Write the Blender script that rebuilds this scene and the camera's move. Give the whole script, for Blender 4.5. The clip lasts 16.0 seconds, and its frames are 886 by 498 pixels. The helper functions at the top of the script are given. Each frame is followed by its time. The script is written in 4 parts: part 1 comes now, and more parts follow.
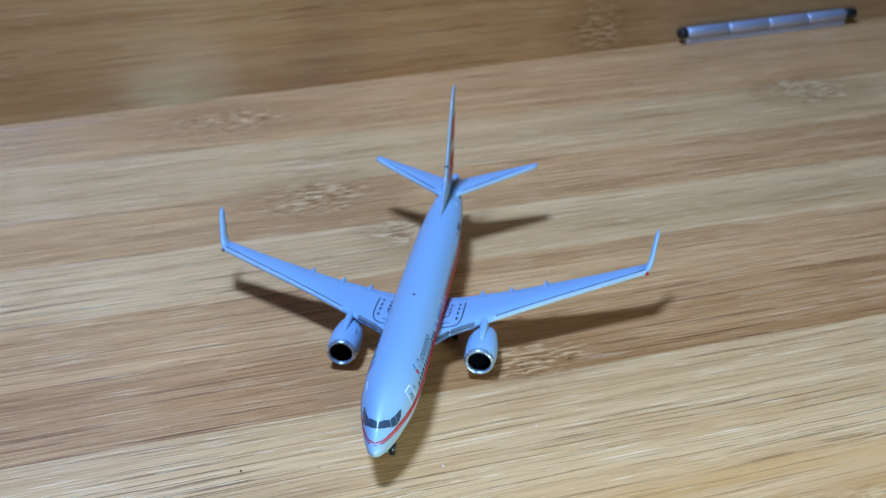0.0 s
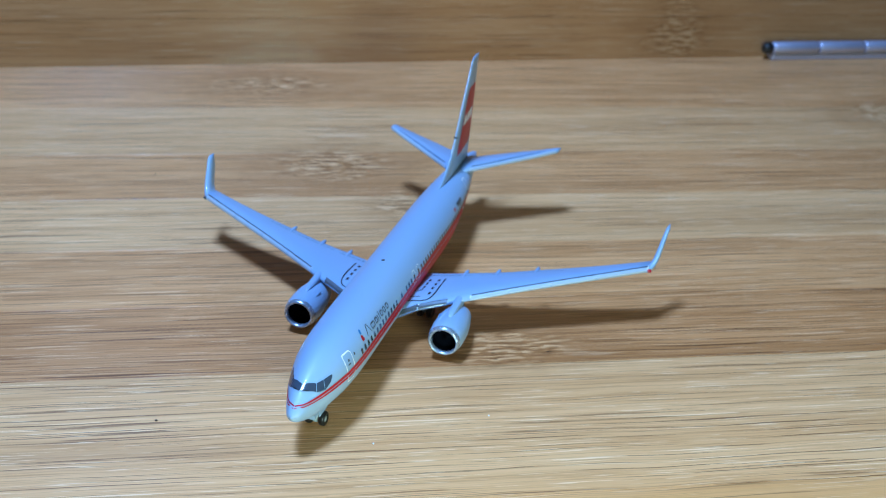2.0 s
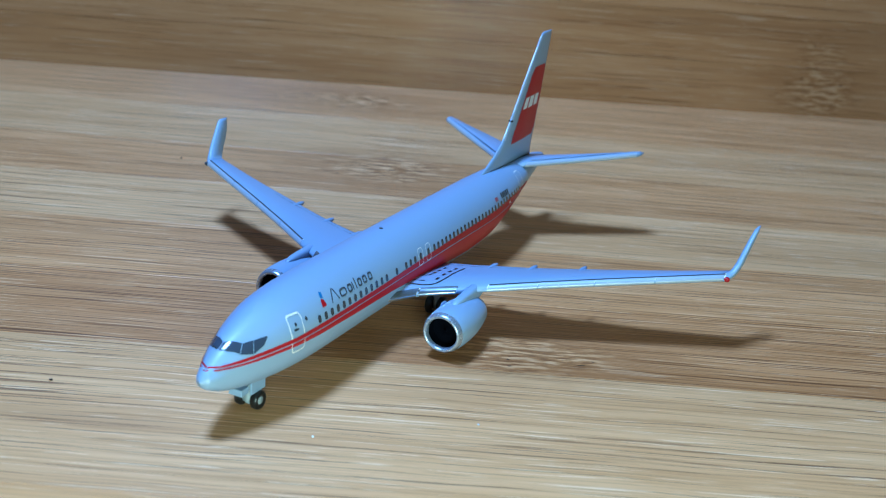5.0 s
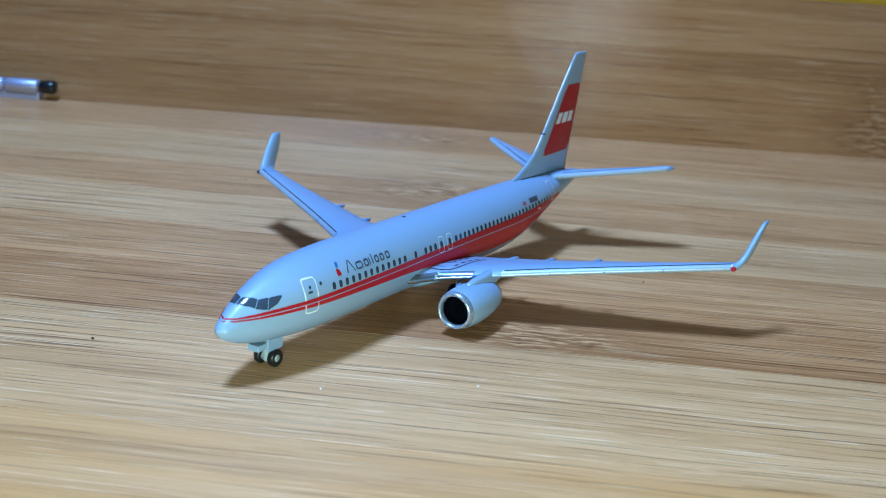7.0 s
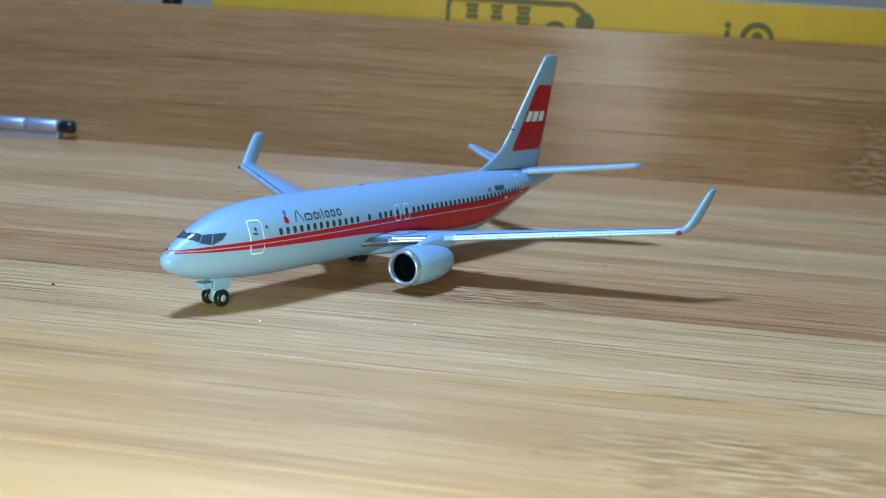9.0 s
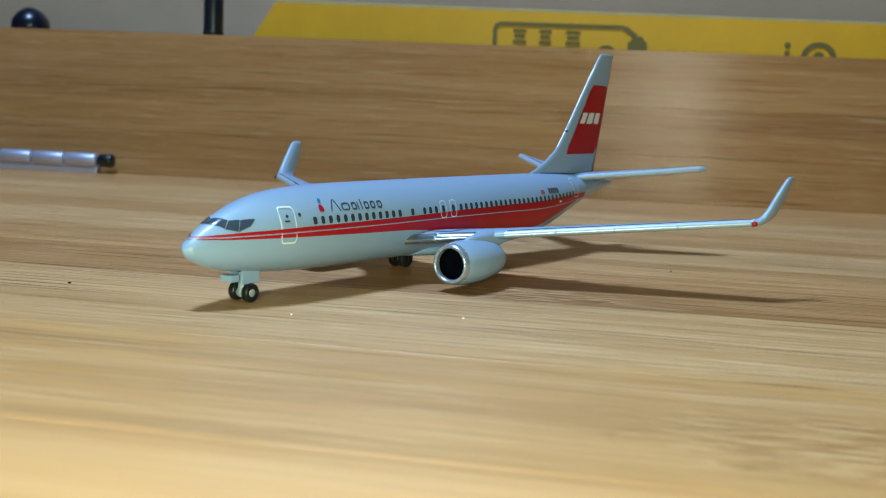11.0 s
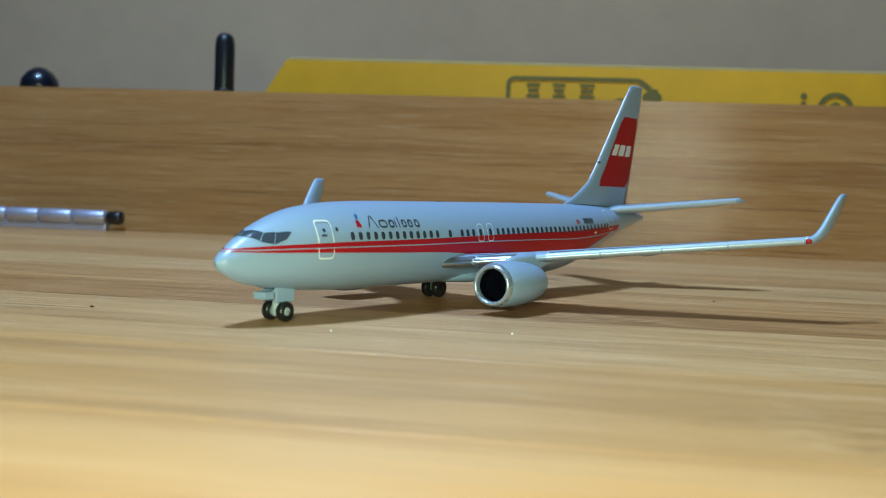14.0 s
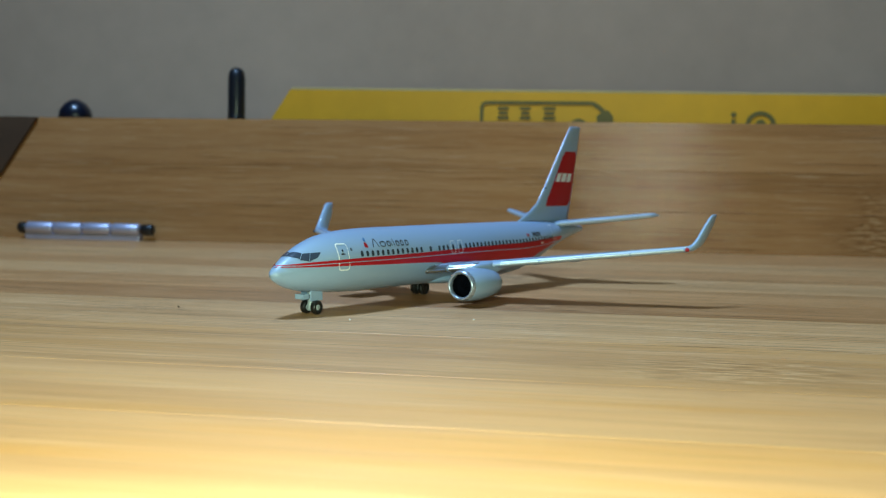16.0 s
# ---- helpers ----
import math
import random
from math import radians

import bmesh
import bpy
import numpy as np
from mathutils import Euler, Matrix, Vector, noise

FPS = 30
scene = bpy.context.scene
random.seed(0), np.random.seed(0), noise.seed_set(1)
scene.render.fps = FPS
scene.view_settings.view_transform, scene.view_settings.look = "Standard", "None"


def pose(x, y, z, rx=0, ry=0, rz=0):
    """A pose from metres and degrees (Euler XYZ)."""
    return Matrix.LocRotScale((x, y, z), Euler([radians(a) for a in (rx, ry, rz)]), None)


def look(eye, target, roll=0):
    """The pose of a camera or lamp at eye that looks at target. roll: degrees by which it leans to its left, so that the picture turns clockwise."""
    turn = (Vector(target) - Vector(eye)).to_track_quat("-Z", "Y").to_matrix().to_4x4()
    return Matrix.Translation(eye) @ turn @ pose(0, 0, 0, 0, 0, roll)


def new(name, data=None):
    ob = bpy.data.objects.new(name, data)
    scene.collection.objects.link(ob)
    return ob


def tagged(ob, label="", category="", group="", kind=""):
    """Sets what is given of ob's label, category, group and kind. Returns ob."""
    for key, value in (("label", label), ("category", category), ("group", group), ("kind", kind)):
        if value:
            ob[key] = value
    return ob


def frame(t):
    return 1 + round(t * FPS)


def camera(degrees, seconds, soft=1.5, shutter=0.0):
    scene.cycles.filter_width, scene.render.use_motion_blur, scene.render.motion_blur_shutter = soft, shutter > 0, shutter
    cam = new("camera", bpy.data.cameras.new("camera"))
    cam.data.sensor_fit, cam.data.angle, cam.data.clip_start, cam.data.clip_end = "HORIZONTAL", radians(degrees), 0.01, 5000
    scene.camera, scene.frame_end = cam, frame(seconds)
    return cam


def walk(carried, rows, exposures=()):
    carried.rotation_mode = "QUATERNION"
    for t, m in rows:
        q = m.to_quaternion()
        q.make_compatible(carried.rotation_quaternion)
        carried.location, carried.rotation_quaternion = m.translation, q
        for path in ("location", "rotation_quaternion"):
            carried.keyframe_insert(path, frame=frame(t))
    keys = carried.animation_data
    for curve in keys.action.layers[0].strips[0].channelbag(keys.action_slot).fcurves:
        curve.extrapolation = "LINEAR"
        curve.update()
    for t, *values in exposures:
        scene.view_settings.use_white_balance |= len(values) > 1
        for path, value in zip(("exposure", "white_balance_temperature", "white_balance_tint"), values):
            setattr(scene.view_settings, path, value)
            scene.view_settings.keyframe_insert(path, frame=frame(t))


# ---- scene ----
cam = camera(43.0, 16.0, soft=1.05)
cam.data.dof.use_dof = True
cam.data.dof.focus_distance = 0.150
cam.data.dof.aperture_fstop = 56.0
PATH = [
    (0, (-0.0358, -0.1329, 0.1117), (0.0092, -0.0070, 0.0438), -0.68),
    (0.5, (-0.0310, -0.1335, 0.1116), (0.0117, -0.0059, 0.0453), 0.39),
    (1, (-0.0263, -0.1339, 0.1087), (0.0134, -0.0051, 0.0429), 1.64),
    (1.5, (-0.0198, -0.1308, 0.1043), (0.0155, -0.0012, 0.0375), 2.65),
    (2, (-0.0098, -0.1288, 0.0953), (0.0210, 0.0029, 0.0304), 2.98),
    (2.5, (-0.0001, -0.1231, 0.0882), (0.0251, 0.0106, 0.0249), 3.41),
    (3, (0.0045, -0.1197, 0.0833), (0.0240, 0.0143, 0.0188), 3.61),
    (3.2, (0.0064, -0.1183, 0.0803), (0.0242, 0.0169, 0.0178), 3.41),
    (5.3, (0.0193, -0.1042, 0.0579), (0.0280, 0.0371, 0.0083), 4.92),
    (5.5, (0.0213, -0.1042, 0.0563), (0.0288, 0.0372, 0.0069), 4.86),
    (6, (0.0234, -0.1127, 0.0534), (0.0269, 0.0292, 0.0050), 4.49),
    (6.5, (0.0254, -0.1210, 0.0543), (0.0234, 0.0223, 0.0101), 4.04),
    (7, (0.0292, -0.1180, 0.0517), (0.0245, 0.0264, 0.0113), 3.83),
    (7.5, (0.0317, -0.1170, 0.0466), (0.0251, 0.0284, 0.0100), 3.77),
    (8, (0.0375, -0.1247, 0.0423), (0.0291, 0.0213, 0.0089), 3.74),
    (8.5, (0.0418, -0.1268, 0.0387), (0.0312, 0.0197, 0.0085), 3.62),
    (10.8, (0.0478, -0.1160, 0.0222), (0.0294, 0.0316, 0.0030), 2.66),
    (11, (0.0437, -0.1143, 0.0232), (0.0244, 0.0332, 0.0043), 2.50),
    (11.5, (0.0378, -0.1152, 0.0242), (0.0182, 0.0323, 0.0060), 2.38),
    (12, (0.0369, -0.1115, 0.0219), (0.0165, 0.0362, 0.0050), 2.57),
    (12.5, (0.0338, -0.1048, 0.0195), (0.0129, 0.0429, 0.0042), 2.15),
    (13, (0.0341, -0.1061, 0.0170), (0.0134, 0.0419, 0.0049), 2.10),
    (13.5, (0.0366, -0.1088, 0.0158), (0.0171, 0.0397, 0.0065), 2.14),
    (14, (0.0380, -0.1092, 0.0149), (0.0186, 0.0393, 0.0069), 1.97),
    (14.5, (0.0410, -0.1074, 0.0158), (0.0207, 0.0410, 0.0078), 1.75),
    (15, (0.0404, -0.1094, 0.0162), (0.0216, 0.0392, 0.0081), 1.59),
    (15.5, (0.0399, -0.1136, 0.0186), (0.0221, 0.0351, 0.0093), 0.94),
    (15.6, (0.0402, -0.1160, 0.0188), (0.0224, 0.0326, 0.0094), 0.93),
    (15.7, (0.0411, -0.1233, 0.0191), (0.0233, 0.0253, 0.0098), 0.93),
    (15.8, (0.0433, -0.1418, 0.0200), (0.0256, 0.0068, 0.0109), 0.92),
    (15.9, (0.0449, -0.1550, 0.0207), (0.0271, -0.0063, 0.0116), 0.91),
    (16, (0.0458, -0.1623, 0.0210), (0.0280, -0.0136, 0.0120), 0.90),
]
LIGHT = [
    (0.0, 0.27, 5020, 17),
    (2.0, 0.29, 4960, 16),
    (3.2, 0.25, 4900, 14),
    (5.3, 0.20, 4770, 14),
    (7.5, 0.27, 4880, 16),
    (8.5, 0.31, 4880, 13),
    (10.8, 0.15, 6000, 11),
    (12.0, 0.19, 6050, 11),
    (13.0, 0.14, 6000, 9),
    (15.6, 0.15, 6000, 8),
    (16.0, -0.08, 5870, 9),
]
walk(cam, [(t, look(eye, target, roll)) for t, eye, target, roll in PATH], LIGHT)

# ---- light ----
world = bpy.data.worlds.new("world")
scene.world = world
world.use_nodes = True
world.node_tree.nodes["Background"].inputs[0].default_value = (0.9, 0.92, 1.0, 1)
world.node_tree.nodes["Background"].inputs[1].default_value = 0.008


def area_lamp(name, eye, target, sx, sy, watts, colour):
    data = bpy.data.lights.new(name, "AREA")
    data.shape, data.size, data.size_y, data.energy, data.color = "RECTANGLE", sx, sy, watts, colour
    ob = new(name, data)
    ob.matrix_world = look(eye, target)
    return ob


area_lamp("desk_lamp_light", (-0.088, 0.002, 0.490), (0.03, 0.05, 0.0), 0.095, 0.095, 2.85, (0.432, 0.68, 1.0))
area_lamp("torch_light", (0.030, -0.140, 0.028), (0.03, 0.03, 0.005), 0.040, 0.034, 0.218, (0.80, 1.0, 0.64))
spot = bpy.data.lights.new("room_spot_light", "SPOT")
spot.energy, spot.color, spot.spot_size, spot.spot_blend, spot.shadow_soft_size = 1.8, (0.95, 1.0, 0.68), radians(17), 1.0, 0.012
new("room_spot_light", spot).matrix_world = look((0.106, -0.42, 0.40), (0.075, 0.2, 0.030))

# ---- materials ----
MM = 0.001


class Nodes:
    """A short way to write node trees."""

    def __init__(self, name):
        self.mat = bpy.data.materials.new(name)
        self.mat.use_nodes = True
        self.tree = self.mat.node_tree
        self.bsdf = self.tree.nodes["Principled BSDF"]

    def add(self, kind, **props):
        node = self.tree.nodes.new(kind)
        for key, value in props.items():
            if key == "operation":
                node.operation = value
            elif key == "blend_type":
                node.blend_type = value
            elif key == "data_type":
                node.data_type = value
        return node

    def link(self, a, b):
        self.tree.links.new(a, b)

    def put(self, socket, value):
        if isinstance(value, bpy.types.NodeSocket):
            self.link(value, socket)
        else:
            socket.default_value = value

    def math(self, operation, a, b=0.0, c=0.0):
        node = self.add("ShaderNodeMath", operation=operation)
        for socket, value in zip(node.inputs, (a, b, c)):
            self.put(socket, value)
        return node.outputs[0]

    def ramp(self, fac, stops):
        node = self.add("ShaderNodeValToRGB")
        ramp = node.color_ramp
        while len(ramp.elements) < len(stops):
            ramp.elements.new(0.5)
        for element, (at, colour) in zip(ramp.elements, stops):
            element.position, element.color = at, (*colour, 1)
        self.put(node.inputs[0], fac)
        return node.outputs[0]

    def step(self, value, low, high):
        node = self.add("ShaderNodeMapRange")
        node.interpolation_type = "SMOOTHSTEP"
        self.put(node.inputs[0], value)
        node.inputs[1].default_value, node.inputs[2].default_value = low, high
        return node.outputs[0]

    def mix(self, fac, a, b, blend="MIX"):
        node = self.add("ShaderNodeMix", data_type="RGBA", blend_type=blend)
        self.put(node.inputs[0], fac)
        for socket, value in ((node.inputs[6], a), (node.inputs[7], b)):
            self.put(socket, value if isinstance(value, bpy.types.NodeSocket) else (*value, 1))
        return node.outputs[2]

    def noise(self, vector, scale=(1, 1, 1), detail=3.0, rough=0.55, shift=(0, 0, 0)):
        mapping = self.add("ShaderNodeMapping")
        mapping.inputs["Scale"].default_value = scale
        mapping.inputs["Location"].default_value = shift
        self.link(vector, mapping.inputs["Vector"])
        node = self.add("ShaderNodeTexNoise")
        node.inputs["Scale"].default_value = 1.0
        node.inputs["Detail"].default_value, node.inputs["Roughness"].default_value = detail, rough
        self.link(mapping.outputs[0], node.inputs["Vector"])
        return node.outputs[0]

    def bump(self, height, strength, distance):
        node = self.add("ShaderNodeBump")
        node.inputs["Strength"].default_value, node.inputs["Distance"].default_value = strength, distance
        self.put(node.inputs["Height"], height)
        self.link(node.outputs[0], self.bsdf.inputs["Normal"])

    def set(self, **values):
        names = dict(colour="Base Color", rough="Roughness", metal="Metallic", coat="Coat Weight", coat_rough="Coat Roughness", spec="Specular IOR Level")
        for key, value in values.items():
            if key == "colour" and not isinstance(value, bpy.types.NodeSocket):
                value = (*value, 1)
            self.put(self.bsdf.inputs[names[key]], value)
        return self.mat


def bamboo(name, knots, tone=1.0, streak=1.0, warm=0.0, gloss=0.45, dull=0.25, brushed=0.8, flecks=1.0, amber=0.0):
    """Laminated bamboo with its fibres along x. knots: x, y, half length, half width in metres and strength, in the panel's own plane."""
    n = Nodes(name)
    coord = n.add("ShaderNodeTexCoord").outputs["Object"]
    info = n.add("ShaderNodeObjectInfo").outputs["Random"]
    xyz = n.add("ShaderNodeSeparateXYZ")
    n.link(coord, xyz.inputs[0])
    x, y = xyz.outputs[0], xyz.outputs[1]
    mask = halo = 0.0
    edge = n.noise(coord, (220, 220, 220), 2, 0.6)
    for kx, ky, rx, ry, strength in knots:
        a = n.math("DIVIDE", n.math("SUBTRACT", x, kx), rx)
        b = n.math("DIVIDE", n.math("SUBTRACT", y, ky), ry)
        d = n.math("SQRT", n.math("ADD", n.math("MULTIPLY", a, a), n.math("MULTIPLY", b, b)))
        d = n.math("ADD", d, n.math("MULTIPLY", n.math("SUBTRACT", edge, 0.5), 1.1))
        mask = n.math("MAXIMUM", mask, n.math("MULTIPLY", n.step(d, 1.1, 0.4), strength))
        halo = n.math("MAXIMUM", halo, n.math("MULTIPLY", n.step(d, 1.9, 0.7), strength))
    # fibres wander a little everywhere and a lot at a knot
    wander = n.math("MULTIPLY", n.math("SUBTRACT", n.noise(coord, (26, 60, 60), 2), 0.5), 0.0016)
    ruffle = n.math("MULTIPLY", n.math("SUBTRACT", n.noise(coord, (170, 260, 260), 2), 0.5), n.math("MULTIPLY", mask, 0.0012))
    y2 = n.math("ADD", y, n.math("ADD", wander, ruffle))
    shift = n.math("MULTIPLY", info, 3.7)
    joined = n.add("ShaderNodeCombineXYZ")
    n.link(n.math("ADD", x, shift), joined.inputs[0])
    n.link(y2, joined.inputs[1])
    n.link(xyz.outputs[2], joined.inputs[2])
    v = joined.outputs[0]
    broad = n.noise(v, (7, 150, 60), 4, 0.66)
    zone = n.noise(v, (4, 55, 30), 2, 0.5, (5.5, 2.1, 0))
    fine = n.noise(v, (32, 1100, 300), 4, 0.7)
    hair = n.noise(v, (24, 3300, 600), 3, 0.6)
    line = n.noise(v, (21, 3000, 400), 2, 0.5, (3.1, 7.7, 0))
    scratch = n.noise(v, (16, 950, 300), 3, 0.7, (1.9, 4.2, 0))
    pale = n.noise(v, (46, 2700, 400), 2, 0.5, (9.2, 1.3, 0))
    fleck = n.noise(v, (120, 2400, 400), 2, 0.5, (4.4, 8.1, 0))

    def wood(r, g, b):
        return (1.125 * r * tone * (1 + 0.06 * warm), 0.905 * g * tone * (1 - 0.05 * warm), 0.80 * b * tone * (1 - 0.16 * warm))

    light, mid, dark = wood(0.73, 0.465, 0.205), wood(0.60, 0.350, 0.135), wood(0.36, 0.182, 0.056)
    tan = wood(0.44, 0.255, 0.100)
    base = n.ramp(broad, ((0.28, tan), (0.44, mid), (0.60, light)))
    base = n.mix(0.34, base, n.mix(info, mid, light))
    base = n.mix(n.math("MULTIPLY", n.step(zone, 0.52, 0.36), 0.34), base, tan)
    if amber:
        band = n.noise(v, (9, 120, 60), 2, 0.5, (7.3, 0.9, 0))
        base = n.mix(n.math("MULTIPLY", n.step(band, 0.47, 0.60), amber), base, wood(0.66, 0.355, 0.085))
    base = n.mix(n.math("MULTIPLY", n.step(fine, 0.485, 0.35), min(1.0, 0.46 * streak)), base, dark)
    base = n.mix(n.math("MULTIPLY", n.step(hair, 0.480, 0.385), min(1.0, 0.48 * streak)), base, dark)
    # crisp single fibres, dark and pale
    base = n.mix(n.math("MULTIPLY", n.step(scratch, 0.375 + 0.02 * streak, 0.32 + 0.02 * streak), 0.12 + 0.62 * flecks), base, wood(0.23, 0.112, 0.037))
    base = n.mix(n.math("MULTIPLY", n.step(line, 0.365 + 0.03 * streak, 0.325 + 0.03 * streak), 0.20 + 0.65 * flecks), base, wood(0.16, 0.080, 0.030))
    base = n.mix(n.math("MULTIPLY", n.step(pale, 0.630, 0.665), 0.15 + 0.4 * flecks), base, wood(0.98, 0.80, 0.50))
    base = n.mix(n.math("MULTIPLY", n.step(fleck, 0.64, 0.71), 0.6 * flecks), base, wood(0.90, 0.70, 0.42))
    flake = n.noise(v, (210, 1150, 300), 3, 0.6)
    blotch = n.noise(coord, (120, 160, 160), 2, 0.5, (2.2, 0.4, 0))
    knot = n.ramp(flake, ((0.38, wood(0.20, 0.10, 0.034)), (0.47, wood(0.42, 0.235, 0.082)), (0.52, wood(0.56, 0.34, 0.14)), (0.58, wood(0.86, 0.63, 0.33))))
    knot = n.mix(n.math("MULTIPLY", n.step(blotch, 0.42, 0.62), 0.22), knot, wood(0.33, 0.17, 0.06))
    base = n.mix(n.math("MULTIPLY", halo, 0.42), base, wood(0.34, 0.175, 0.058))
    base = n.mix(n.math("MULTIPLY", mask, 0.85), base, knot)
    pits = n.math("MULTIPLY", n.step(n.noise(coord, (450, 900, 450), 1, 0.5), 0.70, 0.74), mask)
    base = n.mix(pits, base, (0.05, 0.025, 0.012))
    rough = n.math("ADD", dull, n.math("MULTIPLY", fine, 0.18))
    n.bump(n.math("ADD", n.math("MULTIPLY", fine, 0.6), n.math("MULTIPLY", hair, 0.4)), 0.5, 0.00015)
    # the polish is rougher across the fibres than along them
    across = n.add("ShaderNodeVectorTransform")
    across.vector_type, across.convert_from, across.convert_to = "VECTOR", "OBJECT", "WORLD"
    across.inputs[0].default_value = (0, 1, 0)
    n.link(across.outputs[0], n.bsdf.inputs["Tangent"])
    n.bsdf.inputs["Anisotropic"].default_value = brushed
    return n.set(colour=base, rough=rough, spec=gloss)


def plain(name, colour, rough=0.4, metal=0.0, coat=0.0, vary=0.06, grain=900.0, relief=0.0, wear=0.1, spec=0.5):
    """Paint, plastic or metal with a faint unevenness."""
    n = Nodes(name)
    coord = n.add("ShaderNodeTexCoord").outputs["Object"]
    a = n.noise(coord, (grain, grain, grain), 3, 0.6)
    b = n.noise(coord, (grain * 0.12,) * 3, 2, 0.5)
    both = n.math("ADD", n.math("MULTIPLY", a, 0.4), n.math("MULTIPLY", b, 0.6))
    low, high = (tuple(max(0.0, c * (1 + s * vary)) for c in colour) for s in (-2.5, 2.5))
    n.set(colour=n.ramp(both, ((0.25, low), (0.75, high))), rough=n.math("ADD", rough - wear / 2, n.math("MULTIPLY", a, wear)), metal=metal, coat=coat, coat_rough=0.08, spec=spec)
    if relief:
        n.bump(a, 0.3, relief)
    return n.mat


FLOOR_KNOTS = ((-0.0011, 0.1722, 0.021, 0.010, 1.0), (0.0125, 0.1120, 0.016, 0.012, 1.0), (0.0358, 0.0290, 0.015, 0.007, 0.9), (0.0274, 0.0876, 0.008, 0.010, 0.9), (0.0650, -0.0285, 0.019, 0.011, 0.48), (0.1694, 0.1444, 0.015, 0.012, 0.95))
BACK_KNOTS = ((0.137, 0.0072, 0.013, 0.0085, 0.6), (0.137, 0.0165, 0.009, 0.006, 0.45))
BAMBOO_PALE = bamboo("bamboo_pale", FLOOR_KNOTS, 1.10, 0.85, -0.5)
BAMBOO_MID = bamboo("bamboo_mid", FLOOR_KNOTS, 0.98, 1.25, 0.3)
BAMBOO_BROWN = bamboo("bamboo_brown", FLOOR_KNOTS, 0.84, 1.5, 0.7)
BAMBOO_CALM = bamboo("bamboo_calm", FLOOR_KNOTS, 1.04, 0.30, -0.1, flecks=0.10, amber=0.6)
BAMBOO_SOFT = bamboo("bamboo_soft", FLOOR_KNOTS, 1.08, 0.55, -0.4, flecks=0.5, amber=0.3)
# Upright board's weaker light is put into its colour: about half the floor's tone
BAMBOO_BACK_SHADED = bamboo("bamboo_back_shaded", BACK_KNOTS, 0.49, 0.45, 0.10, 0.20, 0.02, 0.95, 0.6)
PAINT = plain("grey_white_paint", (0.295, 0.40, 0.57), 0.42, coat=0.2, vary=0.004, grain=200, wear=0.02)
RED = plain("red_paint", (0.41, 0.008, 0.014), 0.40, vary=0.03, spec=0.3)
FLAG = plain("pale_red_print", (0.42, 0.10, 0.13), 0.45)
WHITE = plain("white_paint", (0.80, 0.82, 0.82), 0.35, vary=0.02)
GREY_PRINT = plain("dark_grey_print", (0.05, 0.057, 0.07), 0.4)
BLACK_PRINT = plain("black_print", (0.012, 0.013, 0.016), 0.4)
WINDSCREEN = plain("windscreen_print", (0.05, 0.065, 0.10), 0.16, coat=0.5)
# Slat silver that also paints the highlight along wing, fin and tailplane edges
SILVER_HIGHLIGHT = plain("silver_edge_highlight", (0.50, 0.58, 0.70), 0.34, metal=0.35, vary=0.02)
GLASS = plain("dark_window_print", (0.045, 0.055, 0.075), 0.12, coat=0.5)
BLUE = plain("blue_print", (0.03, 0.16, 0.42), 0.4)
CHROME = plain("polished_metal", (0.45, 0.51, 0.63), 0.27, metal=0.68)
ROOT_METAL = plain("bright_root_metal", (0.44, 0.50, 0.60), 0.25, metal=0.85)
STEEL = plain("brushed_steel", (0.50, 0.49, 0.62), 0.45, metal=0.6, vary=0.03)
DARK = plain("black_hollow", (0.002, 0.0025, 0.005), 0.9, spec=0.02)
NAME_PRINT = plain("grey_name_print", (0.050, 0.062, 0.085), 0.4)
GEAR_GREY = plain("gear_grey_plastic", (0.40, 0.46, 0.50), 0.45)
HUB_GREY = plain("hub_grey_paint", (0.34, 0.38, 0.40), 0.45)
RUBBER_RECESS = plain("black_rubber_recess", (0.012, 0.012, 0.013), 0.32)
YELLOW = plain("yellow_card", (0.68, 0.34, 0.006), 0.55, vary=0.05, grain=120, relief=0.0002)
CARD_EDGE = plain("pale_card_edge", (0.46, 0.33, 0.12), 0.8)
SYMBOL = plain("black_symbol", (0.15, 0.115, 0.025), 0.7)
BLACK_PLASTIC = plain("black_plastic", (0.010, 0.011, 0.015), 0.35)
BLUE_PLASTIC = plain("blue_black_plastic", (0.006, 0.008, 0.018), 0.3, coat=0.3)
WALL = plain("beige_wall", (0.57, 0.385, 0.245), 0.85, vary=0.05, grain=60, relief=0.0006)
CEILING = plain("white_ceiling", (0.75, 0.74, 0.70), 0.9, grain=20)
DESK = plain("grey_desk", (0.30, 0.29, 0.27), 0.5, grain=50)


# ---- builders ----
def shape(name, verts, faces, material, parent=None, label="", smooth=True, scale=MM):
    mesh = bpy.data.meshes.new(name)
    mesh.from_pydata([tuple(c * scale for c in v) for v in verts], [], faces)
    mesh.validate()
    if smooth:
        mesh.shade_smooth()
    mesh.materials.append(material)
    ob = new(name, mesh)
    if parent:
        ob.parent = parent
    return tagged(ob, label)


def part(name, bm, material, parent, label="", smooth=False):
    mesh = bpy.data.meshes.new(name)
    bmesh.ops.recalc_face_normals(bm, faces=bm.faces)
    bm.to_mesh(mesh)
    bm.free()
    if smooth:
        mesh.shade_smooth()
    mesh.materials.append(material)
    ob = new(name, mesh)
    if parent:
        ob.parent = parent
    return tagged(ob, label)


